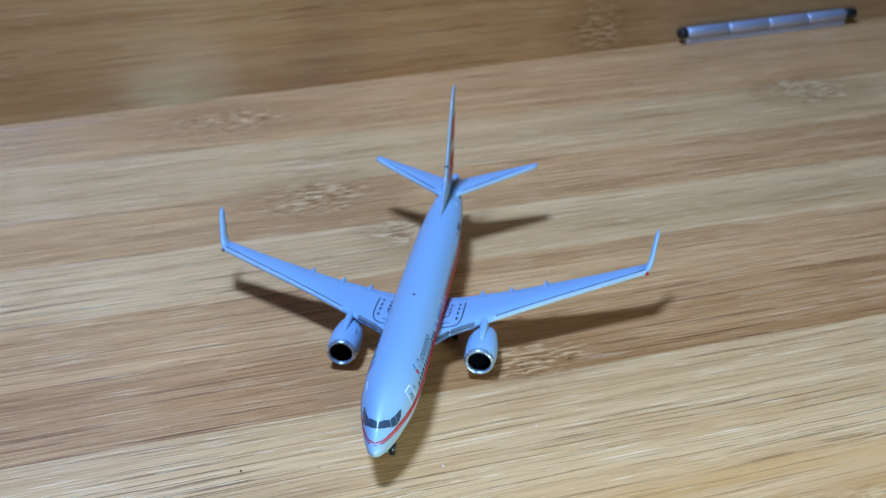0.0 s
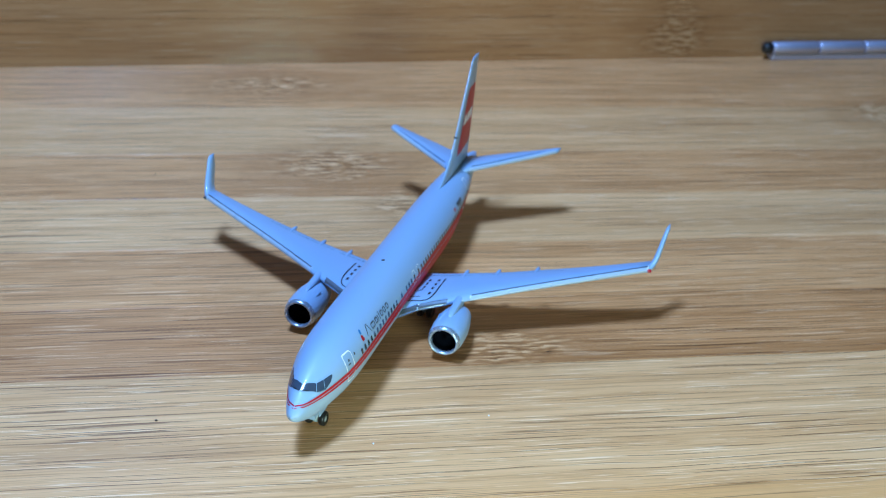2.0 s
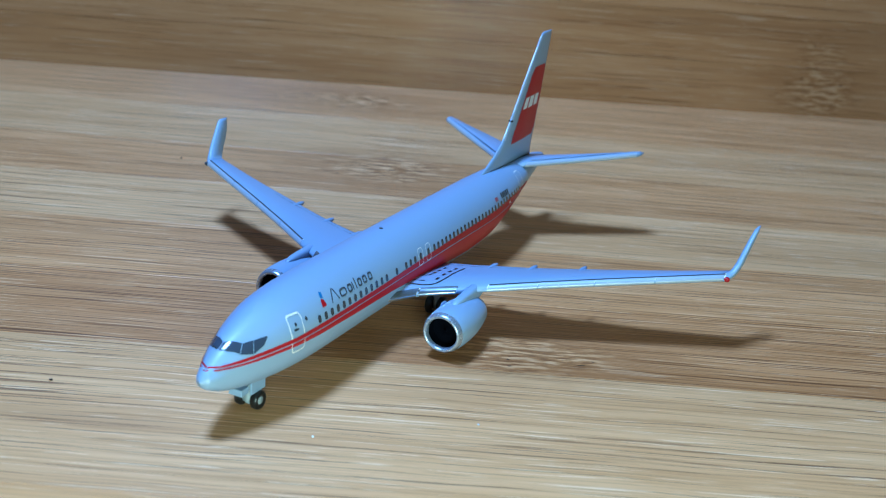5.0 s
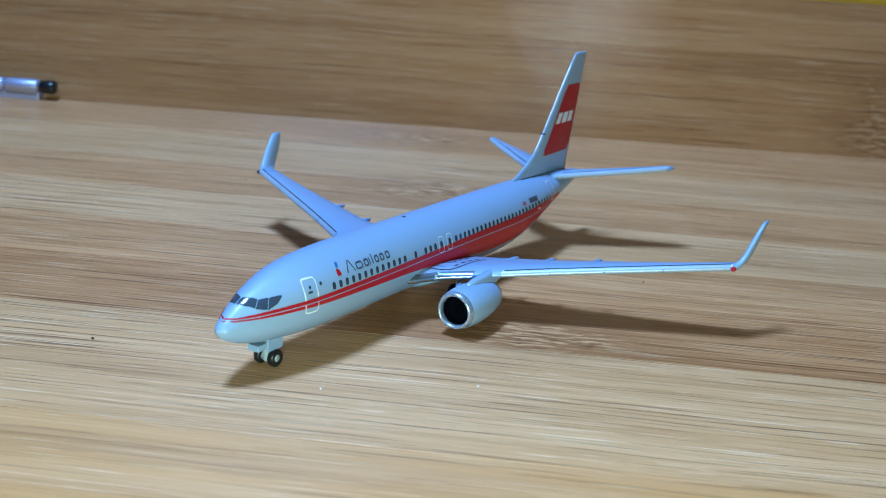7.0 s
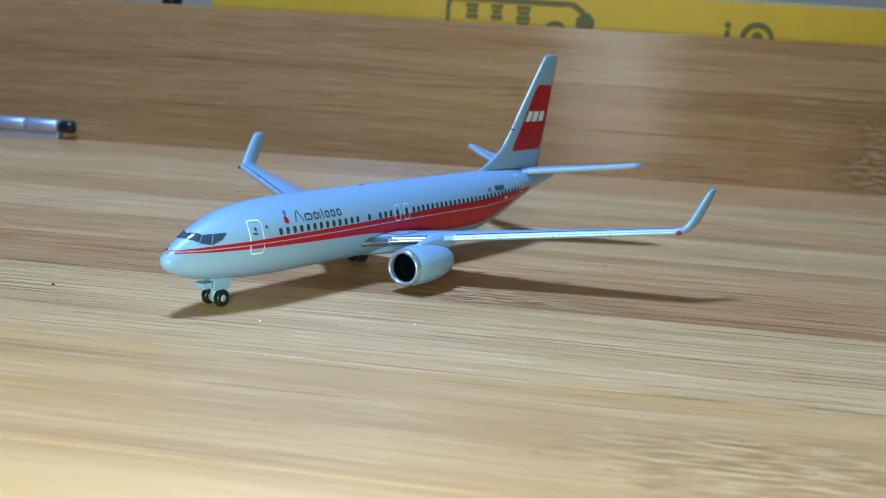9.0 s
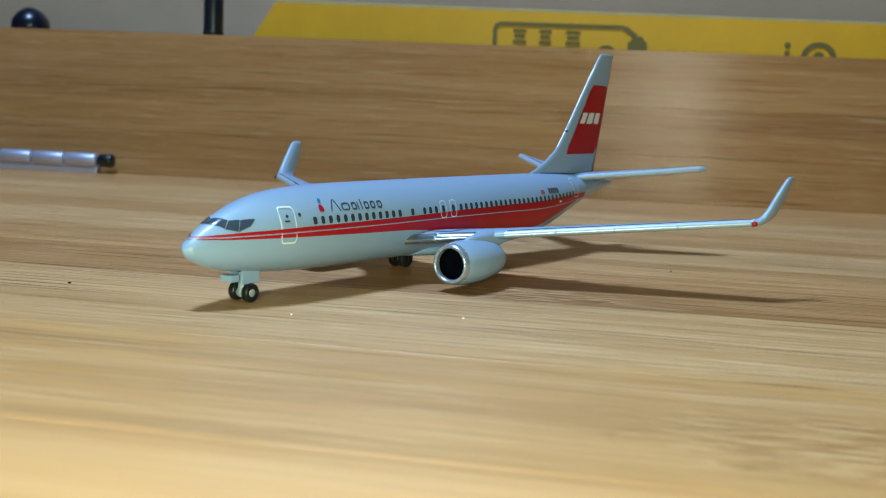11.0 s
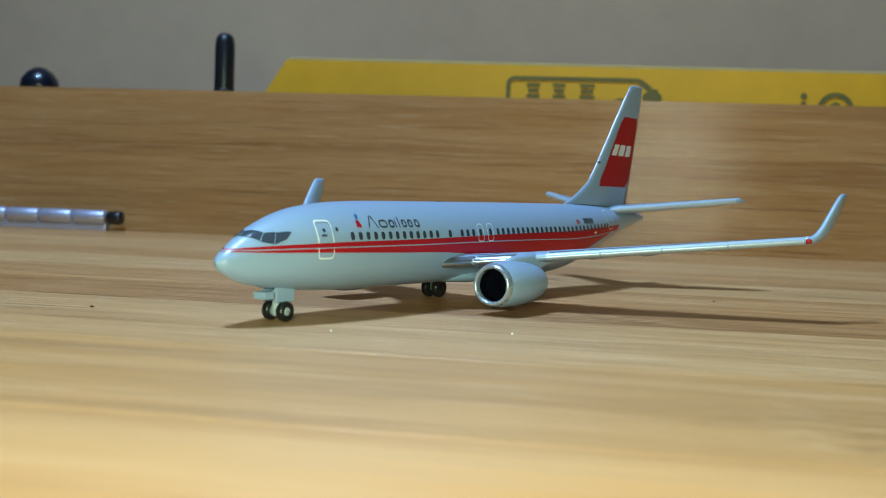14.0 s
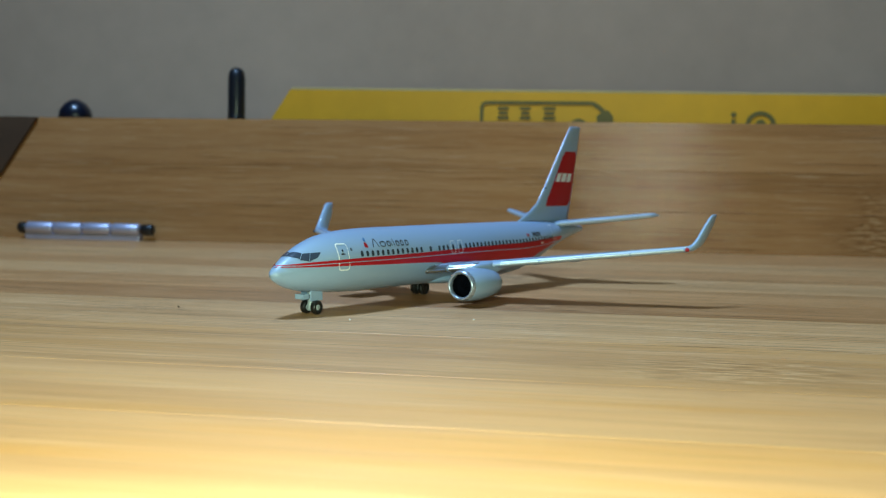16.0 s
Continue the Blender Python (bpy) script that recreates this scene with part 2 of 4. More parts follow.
def block(x0, x1, y0, y1, z0, z1, bevel=0.0, segments=2):
    """A box in metres with rounded edges."""
    bm = bmesh.new()
    bmesh.ops.create_cube(bm, size=1)
    for v in bm.verts:
        v.co = Vector(((x0 + x1) / 2 + v.co.x * (x1 - x0), (y0 + y1) / 2 + v.co.y * (y1 - y0), (z0 + z1) / 2 + v.co.z * (z1 - z0)))
    if bevel:
        bmesh.ops.bevel(bm, geom=list(bm.edges), offset=bevel, segments=segments, affect="EDGES", profile=0.5)
    return bm


def loft(rings, caps=True):
    """Skins closed rings of equal length. Returns vertices and faces."""
    verts, faces, k = [], [], len(rings[0])
    for ring in rings:
        verts += ring
    for i in range(len(rings) - 1):
        for j in range(k):
            a, b = i * k + j, i * k + (j + 1) % k
            faces.append((a, b, b + k, a + k))
    if caps:
        faces.append(tuple(range(k))[::-1])
        faces.append(tuple(range((len(rings) - 1) * k, len(rings) * k)))
    return verts, faces


def spun(profile, centre, axis="y", count=40):
    """Turns (along, radius) pairs about an axis through centre; open at the ends unless a radius is 0."""
    rings = []
    for along, r in profile:
        ring = []
        for j in range(count):
            a = 2 * math.pi * j / count
            c, s = r * math.cos(a), r * math.sin(a)
            p = {"y": (c, along, s), "x": (along, c, s), "z": (c, s, along)}[axis]
            ring.append(tuple(p[i] + centre[i] for i in range(3)))
        rings.append(ring)
    return loft(rings, caps=False)


def smooth_line(xs, ys, x):
    """A monotone cubic through the points."""
    n = len(xs)
    h = [xs[i + 1] - xs[i] for i in range(n - 1)]
    d = [(ys[i + 1] - ys[i]) / h[i] for i in range(n - 1)]
    m = [d[0]] + [0.0] * (n - 2) + [d[-1]]
    for i in range(1, n - 1):
        if d[i - 1] * d[i] > 0:
            m[i] = 3 * (h[i - 1] + h[i]) / ((2 * h[i] + h[i - 1]) / d[i - 1] + (h[i] + 2 * h[i - 1]) / d[i])
    x = min(max(x, xs[0]), xs[-1])
    i = min(max(sum(1 for q in xs if q < x) - 1, 0), n - 2)
    t = (x - xs[i]) / h[i]
    return ys[i] * (1 + 2 * t) * (1 - t) ** 2 + m[i] * h[i] * t * (1 - t) ** 2 + ys[i + 1] * t * t * (3 - 2 * t) + m[i + 1] * h[i] * t * t * (t - 1)


# ---- setting: bamboo panels, desk, room ----
GRAIN = radians(-3.5)


def strips(owner, rows, x0, x1, thick):
    """Laminated strips side by side in the owner's plane, with a hairline joint between them. rows: the lower edge and the material."""
    for (low, material), (high, _) in zip(rows, rows[1:]):
        bm = block(x0, x1, low + 0.00002, high - 0.00002, -thick, 0.0, 0.00005, 1)
        part("strip", bm, material, owner)


PA, MI, BR, BK, CA, SO = BAMBOO_PALE, BAMBOO_MID, BAMBOO_BROWN, BAMBOO_BACK_SHADED, BAMBOO_CALM, BAMBOO_SOFT
floor = tagged(new("floor"), "pale bamboo board laminated from long strips with brown knots", "bamboo board", kind="structure")
floor.matrix_world = pose(0, 0, 0, 0, 0, math.degrees(GRAIN))
strips(floor, ((-0.42, MI), (-0.39, PA), (-0.36, MI), (-0.33, BR), (-0.30, PA), (-0.27, MI), (-0.235, PA), (-0.205, BR), (-0.175, PA), (-0.147, CA), (-0.12, CA), (-0.093, CA), (-0.066, CA), (-0.041, SO), (-0.010, PA),
                (0.0235, BR), (0.046, MI), (0.069, PA), (0.0935, MI), (0.1195, PA), (0.1525, MI), (0.184, MI), (0.2125, PA), (0.25, PA)), -0.40, 0.52, 0.012)

BOARD_POSE = pose(0, 0.1916, -0.0006, 90 - 15.3, 0, 0)
back_board = tagged(new("back_board"), "upright bamboo board hinged to the back of the bamboo base", "bamboo board", kind="structure")
back_board.matrix_world = BOARD_POSE
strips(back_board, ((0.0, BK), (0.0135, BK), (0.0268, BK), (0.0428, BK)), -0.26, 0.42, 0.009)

# Thin dark slab in place of a triangular shadow on the back board
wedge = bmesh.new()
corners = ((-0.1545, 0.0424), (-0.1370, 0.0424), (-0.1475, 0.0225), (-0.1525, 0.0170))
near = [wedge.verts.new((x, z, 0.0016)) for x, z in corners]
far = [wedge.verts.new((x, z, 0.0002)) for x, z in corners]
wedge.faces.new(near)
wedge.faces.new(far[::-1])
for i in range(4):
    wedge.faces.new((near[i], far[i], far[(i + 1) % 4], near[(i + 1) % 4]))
SHADOW_BROWN = plain("shadow_brown", (0.055, 0.025, 0.007), 0.5, vary=0.12, grain=300)
shadow_piece = tagged(part("wooden_wedge", wedge, SHADOW_BROWN, None), "dark brown wedge standing in for a shadow on the bamboo board", "wedge")
shadow_piece.matrix_world = BOARD_POSE

room = tagged(new("wall_north"), "beige painted wall behind the bamboo boards", "wall", kind="structure")
part("wall_face", block(-1.5, 1.7, 0.42, 0.50, -0.75, 1.7), WALL, room)
for name, box in (("wall_west", (-1.58, -1.5, -1.5, 0.5, -0.75, 1.7)), ("wall_east", (1.7, 1.78, -1.5, 0.5, -0.75, 1.7)), ("wall_south", (-1.58, 1.78, -1.58, -1.5, -0.75, 1.7))):
    tagged(part(name, block(*box), WALL, None), "beige painted wall closing the room", "wall", kind="structure")
tagged(part("ceiling", block(-1.58, 1.78, -1.58, 0.5, 1.7, 1.78), CEILING, None), "plain white ceiling", "ceiling", kind="structure")
tagged(part("ground", block(-1.58, 1.78, -1.58, 0.5, -0.83, -0.75), DESK, None), "plain grey room floor", "floor", kind="structure")
desk = tagged(new("desk"), "grey desk carrying the bamboo boards against the wall", "desk")
part("desk_top", block(-0.8, 1.0, -0.6, 0.415, -0.040, -0.0125, 0.002), DESK, desk)
for lx, ly in ((-0.75, -0.55), (0.95, -0.55), (-0.75, 0.36), (0.95, 0.36)):
    part("leg", block(lx - 0.025, lx + 0.025, ly - 0.025, ly + 0.025, -0.75, -0.040, 0.002), DESK, desk)

# ---- model airplane ----
plane = new("model_airplane")
plane.matrix_world = pose(0, 0, 0, 0, 0, -28.0)
tagged(plane, "die-cast model jet airliner in grey-white with red stripes on bamboo", "model airplane")

STATIONS = ((0.9, 6.75, 6.45, 0.12), (1.4, 7.4, 5.8, 0.85), (2.4, 8.15, 5.2, 1.4), (4.0, 9.25, 4.5, 2.05), (5.8, 10.25, 4.05, 2.7), (7.7, 11.05, 3.7, 3.25),
            (10.0, 11.85, 3.45, 3.8), (13.0, 12.5, 3.2, 4.35), (18.0, 13.0, 2.95, 4.65), (24, 13.18, 2.9, 4.7), (62, 13.28, 2.9, 4.7), (68, 13.28, 3.3, 4.6),
            (74, 13.22, 4.5, 4.25), (80, 13.08, 6.3, 3.65), (86, 12.85, 8.1, 2.85), (92, 12.5, 9.5, 1.95), (96.5, 12.05, 10.3, 1.1), (98.7, 11.6, 10.7, 0.55))
SY = [s[0] for s in STATIONS]
LINES = [[s[i] for s in STATIONS] for i in (1, 2, 3)]


def section(y):
    """Middle height, half height and half width of the fuselage at y."""
    top, low, half = (smooth_line(SY, line, y) for line in LINES)
    return (top + low) / 2, (top - low) / 2, half


def skin(y, angle, off=0.0):
    mid, tall, half = section(y)
    return ((half + off) * math.cos(angle), y, mid + (tall + off) * math.sin(angle))


def drop(y):
    """How far the printed lines sit below their drawn height."""
    return smooth_line((0, 25, 60, 100), (0.33, 0.33, 0.05, 0.05), y)


def side(y, z, way=1, off=0.035):
    """The point of the fuselage's side at y and height z, a hair above the paint. way: 1 port, -1 starboard."""
    mid, tall, half = section(y)
    s = min(max((z - drop(y) - mid) / tall, -0.999), 0.999)
    c = math.sqrt(1 - s * s)
    return (way * (half + off) * c, y, mid + (tall + off) * s)


def fuselage():
    ys = [0.9, 0.95, 1.05, 1.22, 1.38, 1.55, 1.8, 2.1, 2.5, 2.9, 3.4, 4, 5, 6, 7, 8, 9, 10.5, 12, 14, 16] + [16 + 2.0 * i for i in range(1, 27)] + [70 + 1.5 * i for i in range(19)] + [97.6, 98.2, 98.6, 98.7]
    rings = [[skin(y, 2 * math.pi * j / 56) for j in range(56)] for y in ys]
    verts, faces = loft(rings)
    return shape("fuselage", verts, faces, PAINT, plane, "glossy grey-white fuselage")


body = fuselage()


WRAP = 4.0
CROWN_Y = [0.92 + 0.14 * i for i in range(24)]
CROWN_Z = [smooth_line(SY, LINES[0], y) for y in CROWN_Y]


def band(name, y0, y1, upper, lower, material, parent, label="", way=1, rows=4, cols=None, off=0.035):
    """A strip of print between two heights that vary with y."""
    cols = cols or max(2, int((y1 - y0) / 1.2))
    verts, faces = [], []
    for i in range(cols + 1):
        y = y0 + (y1 - y0) * i / cols
        u, l = upper(y), lower(y)
        for j in range(rows + 1):
            z = l + (u - l) * j / rows
            # ahead of the windscreen each line of print runs on until it meets the crown
            start = smooth_line(CROWN_Z, CROWN_Y, z - drop(y))
            verts.append(side(start + (y - y0) * (WRAP - start) / (WRAP - y0), z, way, off + 0.06) if y < WRAP else side(y, z, way, off))
    for i in range(cols):
        for j in range(rows):
            a = i * (rows + 1) + j
            quad = (a, a + rows + 1, a + rows + 2, a + 1)
            faces.append(quad if way > 0 else quad[::-1])
    return shape(name, verts, faces, material, parent, label)


def patch(name, outline, material, parent, label="", way=1, off=0.05):
    """A filled convex outline of (y, z) on the side, as rings shrinking to its middle."""
    cy = sum(p[0] for p in outline) / len(outline)
    cz = sum(p[1] for p in outline) / len(outline)
    verts, faces, n = [], [], len(outline)
    for k in (1.0, 0.66, 0.33):
        verts += [side(cy + (y - cy) * k, cz + (z - cz) * k, way, off) for y, z in outline]
    verts.append(side(cy, cz, way, off))
    for r in range(2):
        for j in range(n):
            a, b = r * n + j, r * n + (j + 1) % n
            faces.append((a, b, b + n, a + n))
    for j in range(n):
        faces.append((2 * n + j, 2 * n + (j + 1) % n, 3 * n))
    return shape(name, verts, faces if way > 0 else [f[::-1] for f in faces], material, parent, label)


def crown_patch(name, ring, material, parent, label="", way=1, off=0.05):
    """A filled outline of (x, y) on the upper side of the fuselage."""
    def crown(x, y):
        mid, tall, half = section(y)
        c = min(x / half, 0.999)
        return (way * (half + off) * c, y, mid + (tall + off) * math.sqrt(1 - c * c))

    dense = []
    for (ax, ay), (bx, by) in zip(ring, ring[1:] + ring[:1]):
        dense += [(ax + (bx - ax) * i / 4, ay + (by - ay) * i / 4) for i in range(4)]
    cx = sum(p[0] for p in dense) / len(dense)
    cy = sum(p[1] for p in dense) / len(dense)
    n = len(dense)
    verts, faces = [], []
    for k in (1.0, 0.75, 0.5, 0.25):
        verts += [crown(cx + (x - cx) * k, cy + (y - cy) * k) for x, y in dense]
    verts.append(crown(cx, cy))
    for r in range(3):
        for j in range(n):
            a, b = r * n + j, r * n + (j + 1) % n
            faces.append((a, b, b + n, a + n))
    for j in range(n):
        faces.append((3 * n + j, 3 * n + (j + 1) % n, 4 * n))
    return shape(name, verts, faces if way < 0 else [f[::-1] for f in faces], material, parent, label)


def rounded(cy, cz, hy, hz, power=4.0, count=20, slant=0.0):
    out = []
    for j in range(count):
        a = 2 * math.pi * j / count
        c, s = math.cos(a), math.sin(a)
        z = hz * math.copysign(abs(s) ** (2 / power), s)
        out.append((cy + hy * math.copysign(abs(c) ** (2 / power), c) + slant * z, cz + z))
    return out


def outline(name, ring, width, material, parent, label="", way=1, off=0.06):
    """A thin closed line along a ring of (y, z)."""
    cy = sum(p[0] for p in ring) / len(ring)
    cz = sum(p[1] for p in ring) / len(ring)
    n = len(ring)
    verts = [side(y, z, way, off) for y, z in ring]
    for y, z in ring:
        dy, dz = cy - y, cz - z
        far = math.hypot(dy, dz)
        verts.append(side(y + dy / far * width, z + dz / far * width, way, off))
    faces = [(j, (j + 1) % n, n + (j + 1) % n, n + j) for j in range(n)]
    return shape(name, verts, faces if way > 0 else [f[::-1] for f in faces], material, parent, label)


def up_edge(y):
    return smooth_line((2.3, 2.9, 3.4, 4.6, 6, 9.3, 12.2, 16, 26, 36, 45, 56, 66, 75, 84.7), (8.3, 8.36, 8.43, 8.55, 8.66, 8.82, 8.92, 9.02, 9.10, 9.16, 9.25, 9.32, 9.42, 9.75, 10.2), y)


def mid_edge(y):
    return smooth_line((2.3, 3.3, 4.5, 6, 9.2, 12, 16, 26, 36, 45, 56, 66, 75, 83), (8.1, 8.2, 8.23, 8.28, 8.36, 8.41, 8.46, 8.46, 8.45, 8.42, 8.35, 8.3, 8.6, 9.3), y)


def low_edge(y):
    return smooth_line((2.3, 3.2, 6, 12, 16, 26, 34, 40, 46, 52, 60, 67, 75, 80, 84.7), (7.95, 8.0, 7.98, 7.94, 7.86, 7.62, 7.40, 7.0, 6.4, 5.8, 5.3, 5.5, 7.3, 8.6, 10.0), y)


for way in (1, -1):
    band("stripe", 2.3, 84.7, up_edge, lambda y: mid_edge(y) + 0.065, RED, body, "red stripe", way, 4, 150)
    band("stripe", 2.3, 84.0, lambda y: mid_edge(y) - 0.065, low_edge, RED, body, "red stripe", way, 6, 150)
    # cabin windows: a forward row, a pair of single ones, and a long row behind the wing exits
    rows = [17.0 + 1.325 * i for i in range(13)] + [35.6, 38.2, 39.5, 40.8] + [42.45, 44.75] + [46.6 + 1.27 * i for i in range(27)]
    for y in rows:
        lift = max(0.0, (y - 66) * 0.028)
        patch("window", rounded(y, 9.66 + lift, 0.33, 0.45, 3.0, 12), GLASS, body, "", way)
    outline("door", rounded(12.9, 9.3, 1.15, 2.1, 7.0, 32, 0.02), 0.19, WHITE, body, "white door outline", way)
    patch("door_window", rounded(12.85, 10.3, 0.2, 0.19, 2.5, 10), GLASS, body, "", way)
    patch("door_handle", rounded(12.75, 9.75, 0.42, 0.12, 3.0, 12), GREY_PRINT, body, "", way)
    patch("side_window", rounded(14.75, 10.42, 0.22, 0.22, 2.2, 10), GREY_PRINT, body, "", way)
    for y in (42.45, 44.75):
        outline("exit_outline", rounded(y, 9.6, 0.72, 1.15, 4.0, 24), 0.11, WHITE, body, "white exit outline", way)
    outline("door", rounded(80.8, 11.0, 0.95, 1.45, 6.0, 28, -0.05), 0.10, WHITE, body, "white door outline", way)
    # airline mark and name as plain shapes
    patch("mark", ((18.1, 10.62), (18.75, 10.55), (18.95, 10.75), (18.75, 11.25), (18.35, 11.45), (18.15, 11.2)), RED, body, "red half of a printed mark", way)
    patch("mark", ((18.35, 11.55), (18.75, 11.45), (19.0, 11.95), (18.7, 12.1), (18.45, 11.9)), BLUE, body, "blue half of a printed mark", way)
    # the airline's name as plain rings, arches and strokes of its size and weight
    base_line, low_case = 10.52, 0.92
    leaning = [(20.05, base_line), (20.75, base_line + 1.34), (20.95, base_line + 1.34), (21.65, base_line)]
    for (ya, za), (yb, zb) in zip(leaning[::2], leaning[1::2]):
        patch("name_bar", [(ya, za), (ya + 0.20, za), (yb + 0.20, zb), (yb, zb)], NAME_PRINT, body, "", way, 0.05)
    for start, wide, tall in ((22.05, 1.50, low_case), (23.85, 0.98, low_case), (25.10, 0.0, low_case), (25.75, 0.0, 1.22), (26.25, 0.92, low_case), (27.45, 0.92, low_case), (28.75, 0.95, low_case)):
        if wide:
            outline("name_ring", rounded(start + wide / 2, base_line + tall / 2, wide / 2, tall / 2, 3.2, 20), 0.23, NAME_PRINT, body, "", way, 0.05)
        else:
            patch("name_bar", rounded(start, base_line + tall / 2, 0.10, tall / 2, 8.0, 12), NAME_PRINT, body, "", way, 0.05)
    patch("flag", rounded(69.3, 10.75, 0.55, 0.28, 8.0, 16), FLAG, body, "small red flag print", way)
    for i in range(5):
        patch("registration_bar", rounded(71.5 + 0.66 * i, 10.86, 0.27, 0.40, 8.0, 12), GREY_PRINT, body, "", way)
    patch("white_mark", rounded(74.6, 9.1, 0.45, 0.16, 3.0, 12), WHITE, body, "", way, 0.07)
    # windscreen panes, given in plan on the upper nose
    for pane in (((0.06, 4.06), (0.06, 4.92), (1.62, 5.90), (1.93, 5.12), (0.92, 4.26)), ((1.99, 5.16), (1.68, 5.94), (2.22, 7.10), (2.68, 6.47), (2.36, 5.78)), ((2.72, 6.52), (2.26, 7.15), (2.84, 8.75), (2.93, 8.72), (3.00, 8.0))):
        crown_patch("windscreen", pane, WINDSCREEN, body, "dark windscreen pane", way)
    crown_patch("wiper", ((0.15, 3.9), (0.12, 3.99), (1.05, 4.50), (1.08, 4.41)), BLACK_PRINT, body, "black wiper", way, 0.11)


def spine(y, x, off=0.0):
    mid, tall, half = section(y)
    return (x, y, mid + (tall + off) * math.sqrt(max(0.0, 1 - (x / half) ** 2)))


verts, faces = spun(((-0.1, 0.0), (-0.1, 0.32), (0.04, 0.28), (0.06, 0.0)), spine(39.3, 0), "z", 12)
shape("antenna", verts, faces, BLACK_PRINT, body, "small black roof antenna")

# wing: leading edge, trailing edge, height and thickness by distance from the middle
WX = (0.0, 3.2, 4.6, 6.4, 8.5, 11.0, 16.3, 22.7, 33.8, 42.2)
WLE = (31.5, 33.8, 35.3, 37.6, 39.1, 40.6, 43.8, 47.6, 53.7, 58.3)
WTE = (51.4, 51.6, 51.8, 52.0, 52.3, 52.8, 53.7, 55.6, 59.2, 62.4)
WZ = (5.2, 5.5, 5.65, 5.85, 6.1, 6.4, 7.05, 7.8, 9.1, 10.1)
WT = (2.5, 2.3, 2.1, 1.95, 1.8, 1.65, 1.55, 1.45, 1.3, 1.15)
FOIL = ((0.0, 0.0), (0.015, 0.22), (0.05, 0.42), (0.12, 0.60), (0.25, 0.72), (0.42, 0.70), (0.60, 0.55), (0.80, 0.30), (0.95, 0.12), (1.0, 0.06))


def wing_at(x):
    x = abs(x)
    return tuple(smooth_line(WX, line, x) for line in (WLE, WTE, WZ, WT))


def foil_ring(x, lead, trail, z, thick, lean=0.0):
    chord = trail - lead
    upper = [(lead + u * chord, thick * h * 0.75) for u, h in FOIL]
    lower = [(lead + u * chord, -thick * h * 0.45) for u, h in FOIL[1:]][::-1]
    return [(x - math.sin(lean) * h, y, z + math.cos(lean) * h) for y, h in upper + lower]


def on_wing(x, y, off=0.04):
    """The upper face of the wing at (x, y) in plan."""
    lead, trail, z, thick = wing_at(x)
    u = min(max((y - lead) / (trail - lead), 0.0), 1.0)
    h = smooth_line([q[0] for q in FOIL], [q[1] for q in FOIL], u)
    return (x, y, z + thick * h * 0.75 + off)


def wing_line(name, points, width, material, parent, label="", closed=False):
    """A thin printed line on the upper wing along points in plan."""
    dense = []
    pairs = list(zip(points, points[1:]))
    for (ax, ay), (bx, by) in pairs:
        steps = max(1, int(math.hypot(bx - ax, by - ay) / 0.8))
        dense += [(ax + (bx - ax) * i / steps, ay + (by - ay) * i / steps) for i in range(steps)]
    dense.append(points[-1])
    verts, faces = [], []
    for i, (x, y) in enumerate(dense):
        ax, ay = dense[max(i - 1, 0)]
        bx, by = dense[min(i + 1, len(dense) - 1)]
        far = math.hypot(bx - ax, by - ay) or 1.0
        nx, ny = -(by - ay) / far * width / 2, (bx - ax) / far * width / 2
        verts += [on_wing(x + nx, y + ny), on_wing(x - nx, y - ny)]
    for i in range(len(dense) - 1):
        faces.append((2 * i, 2 * i + 1, 2 * i + 3, 2 * i + 2))
    return shape(name, verts, faces, material, parent, label)


def edge_strip(sections, parent, label, material=SILVER_HIGHLIGHT):
    """A silver skin wrapped over a leading edge. sections: lists of points, one list for each station."""
    k = len(sections[0])
    verts = [p for ring in sections for p in ring]
    faces = [(i * k + j, i * k + j + 1, (i + 1) * k + j + 1, (i + 1) * k + j) for i in range(len(sections) - 1) for j in range(k - 1)]
    return shape("leading_edge", verts, faces, material, parent, label)


def foil_height(u):
    return smooth_line([q[0] for q in FOIL], [q[1] for q in FOIL], u)


def slat_section(way, x):
    lead, trail, z, thick = wing_at(x)
    off = 0.08 if x < 12 else 0.04
    ring = []
    wide = 1.5 if x < 12 else 1.0
    for d in (0.62 * wide, 0.4 * wide, 0.2, 0.08):
        ring.append((way * x, lead + d, z + thick * foil_height(d / (trail - lead)) * 0.75 + off))
    ring.append((way * x, lead - off, z))
    for d in (0.08, 0.2, 0.4 * wide * wide):
        ring.append((way * x, lead + d, z - thick * foil_height(d / (trail - lead)) * 0.45 - off))
    return ring


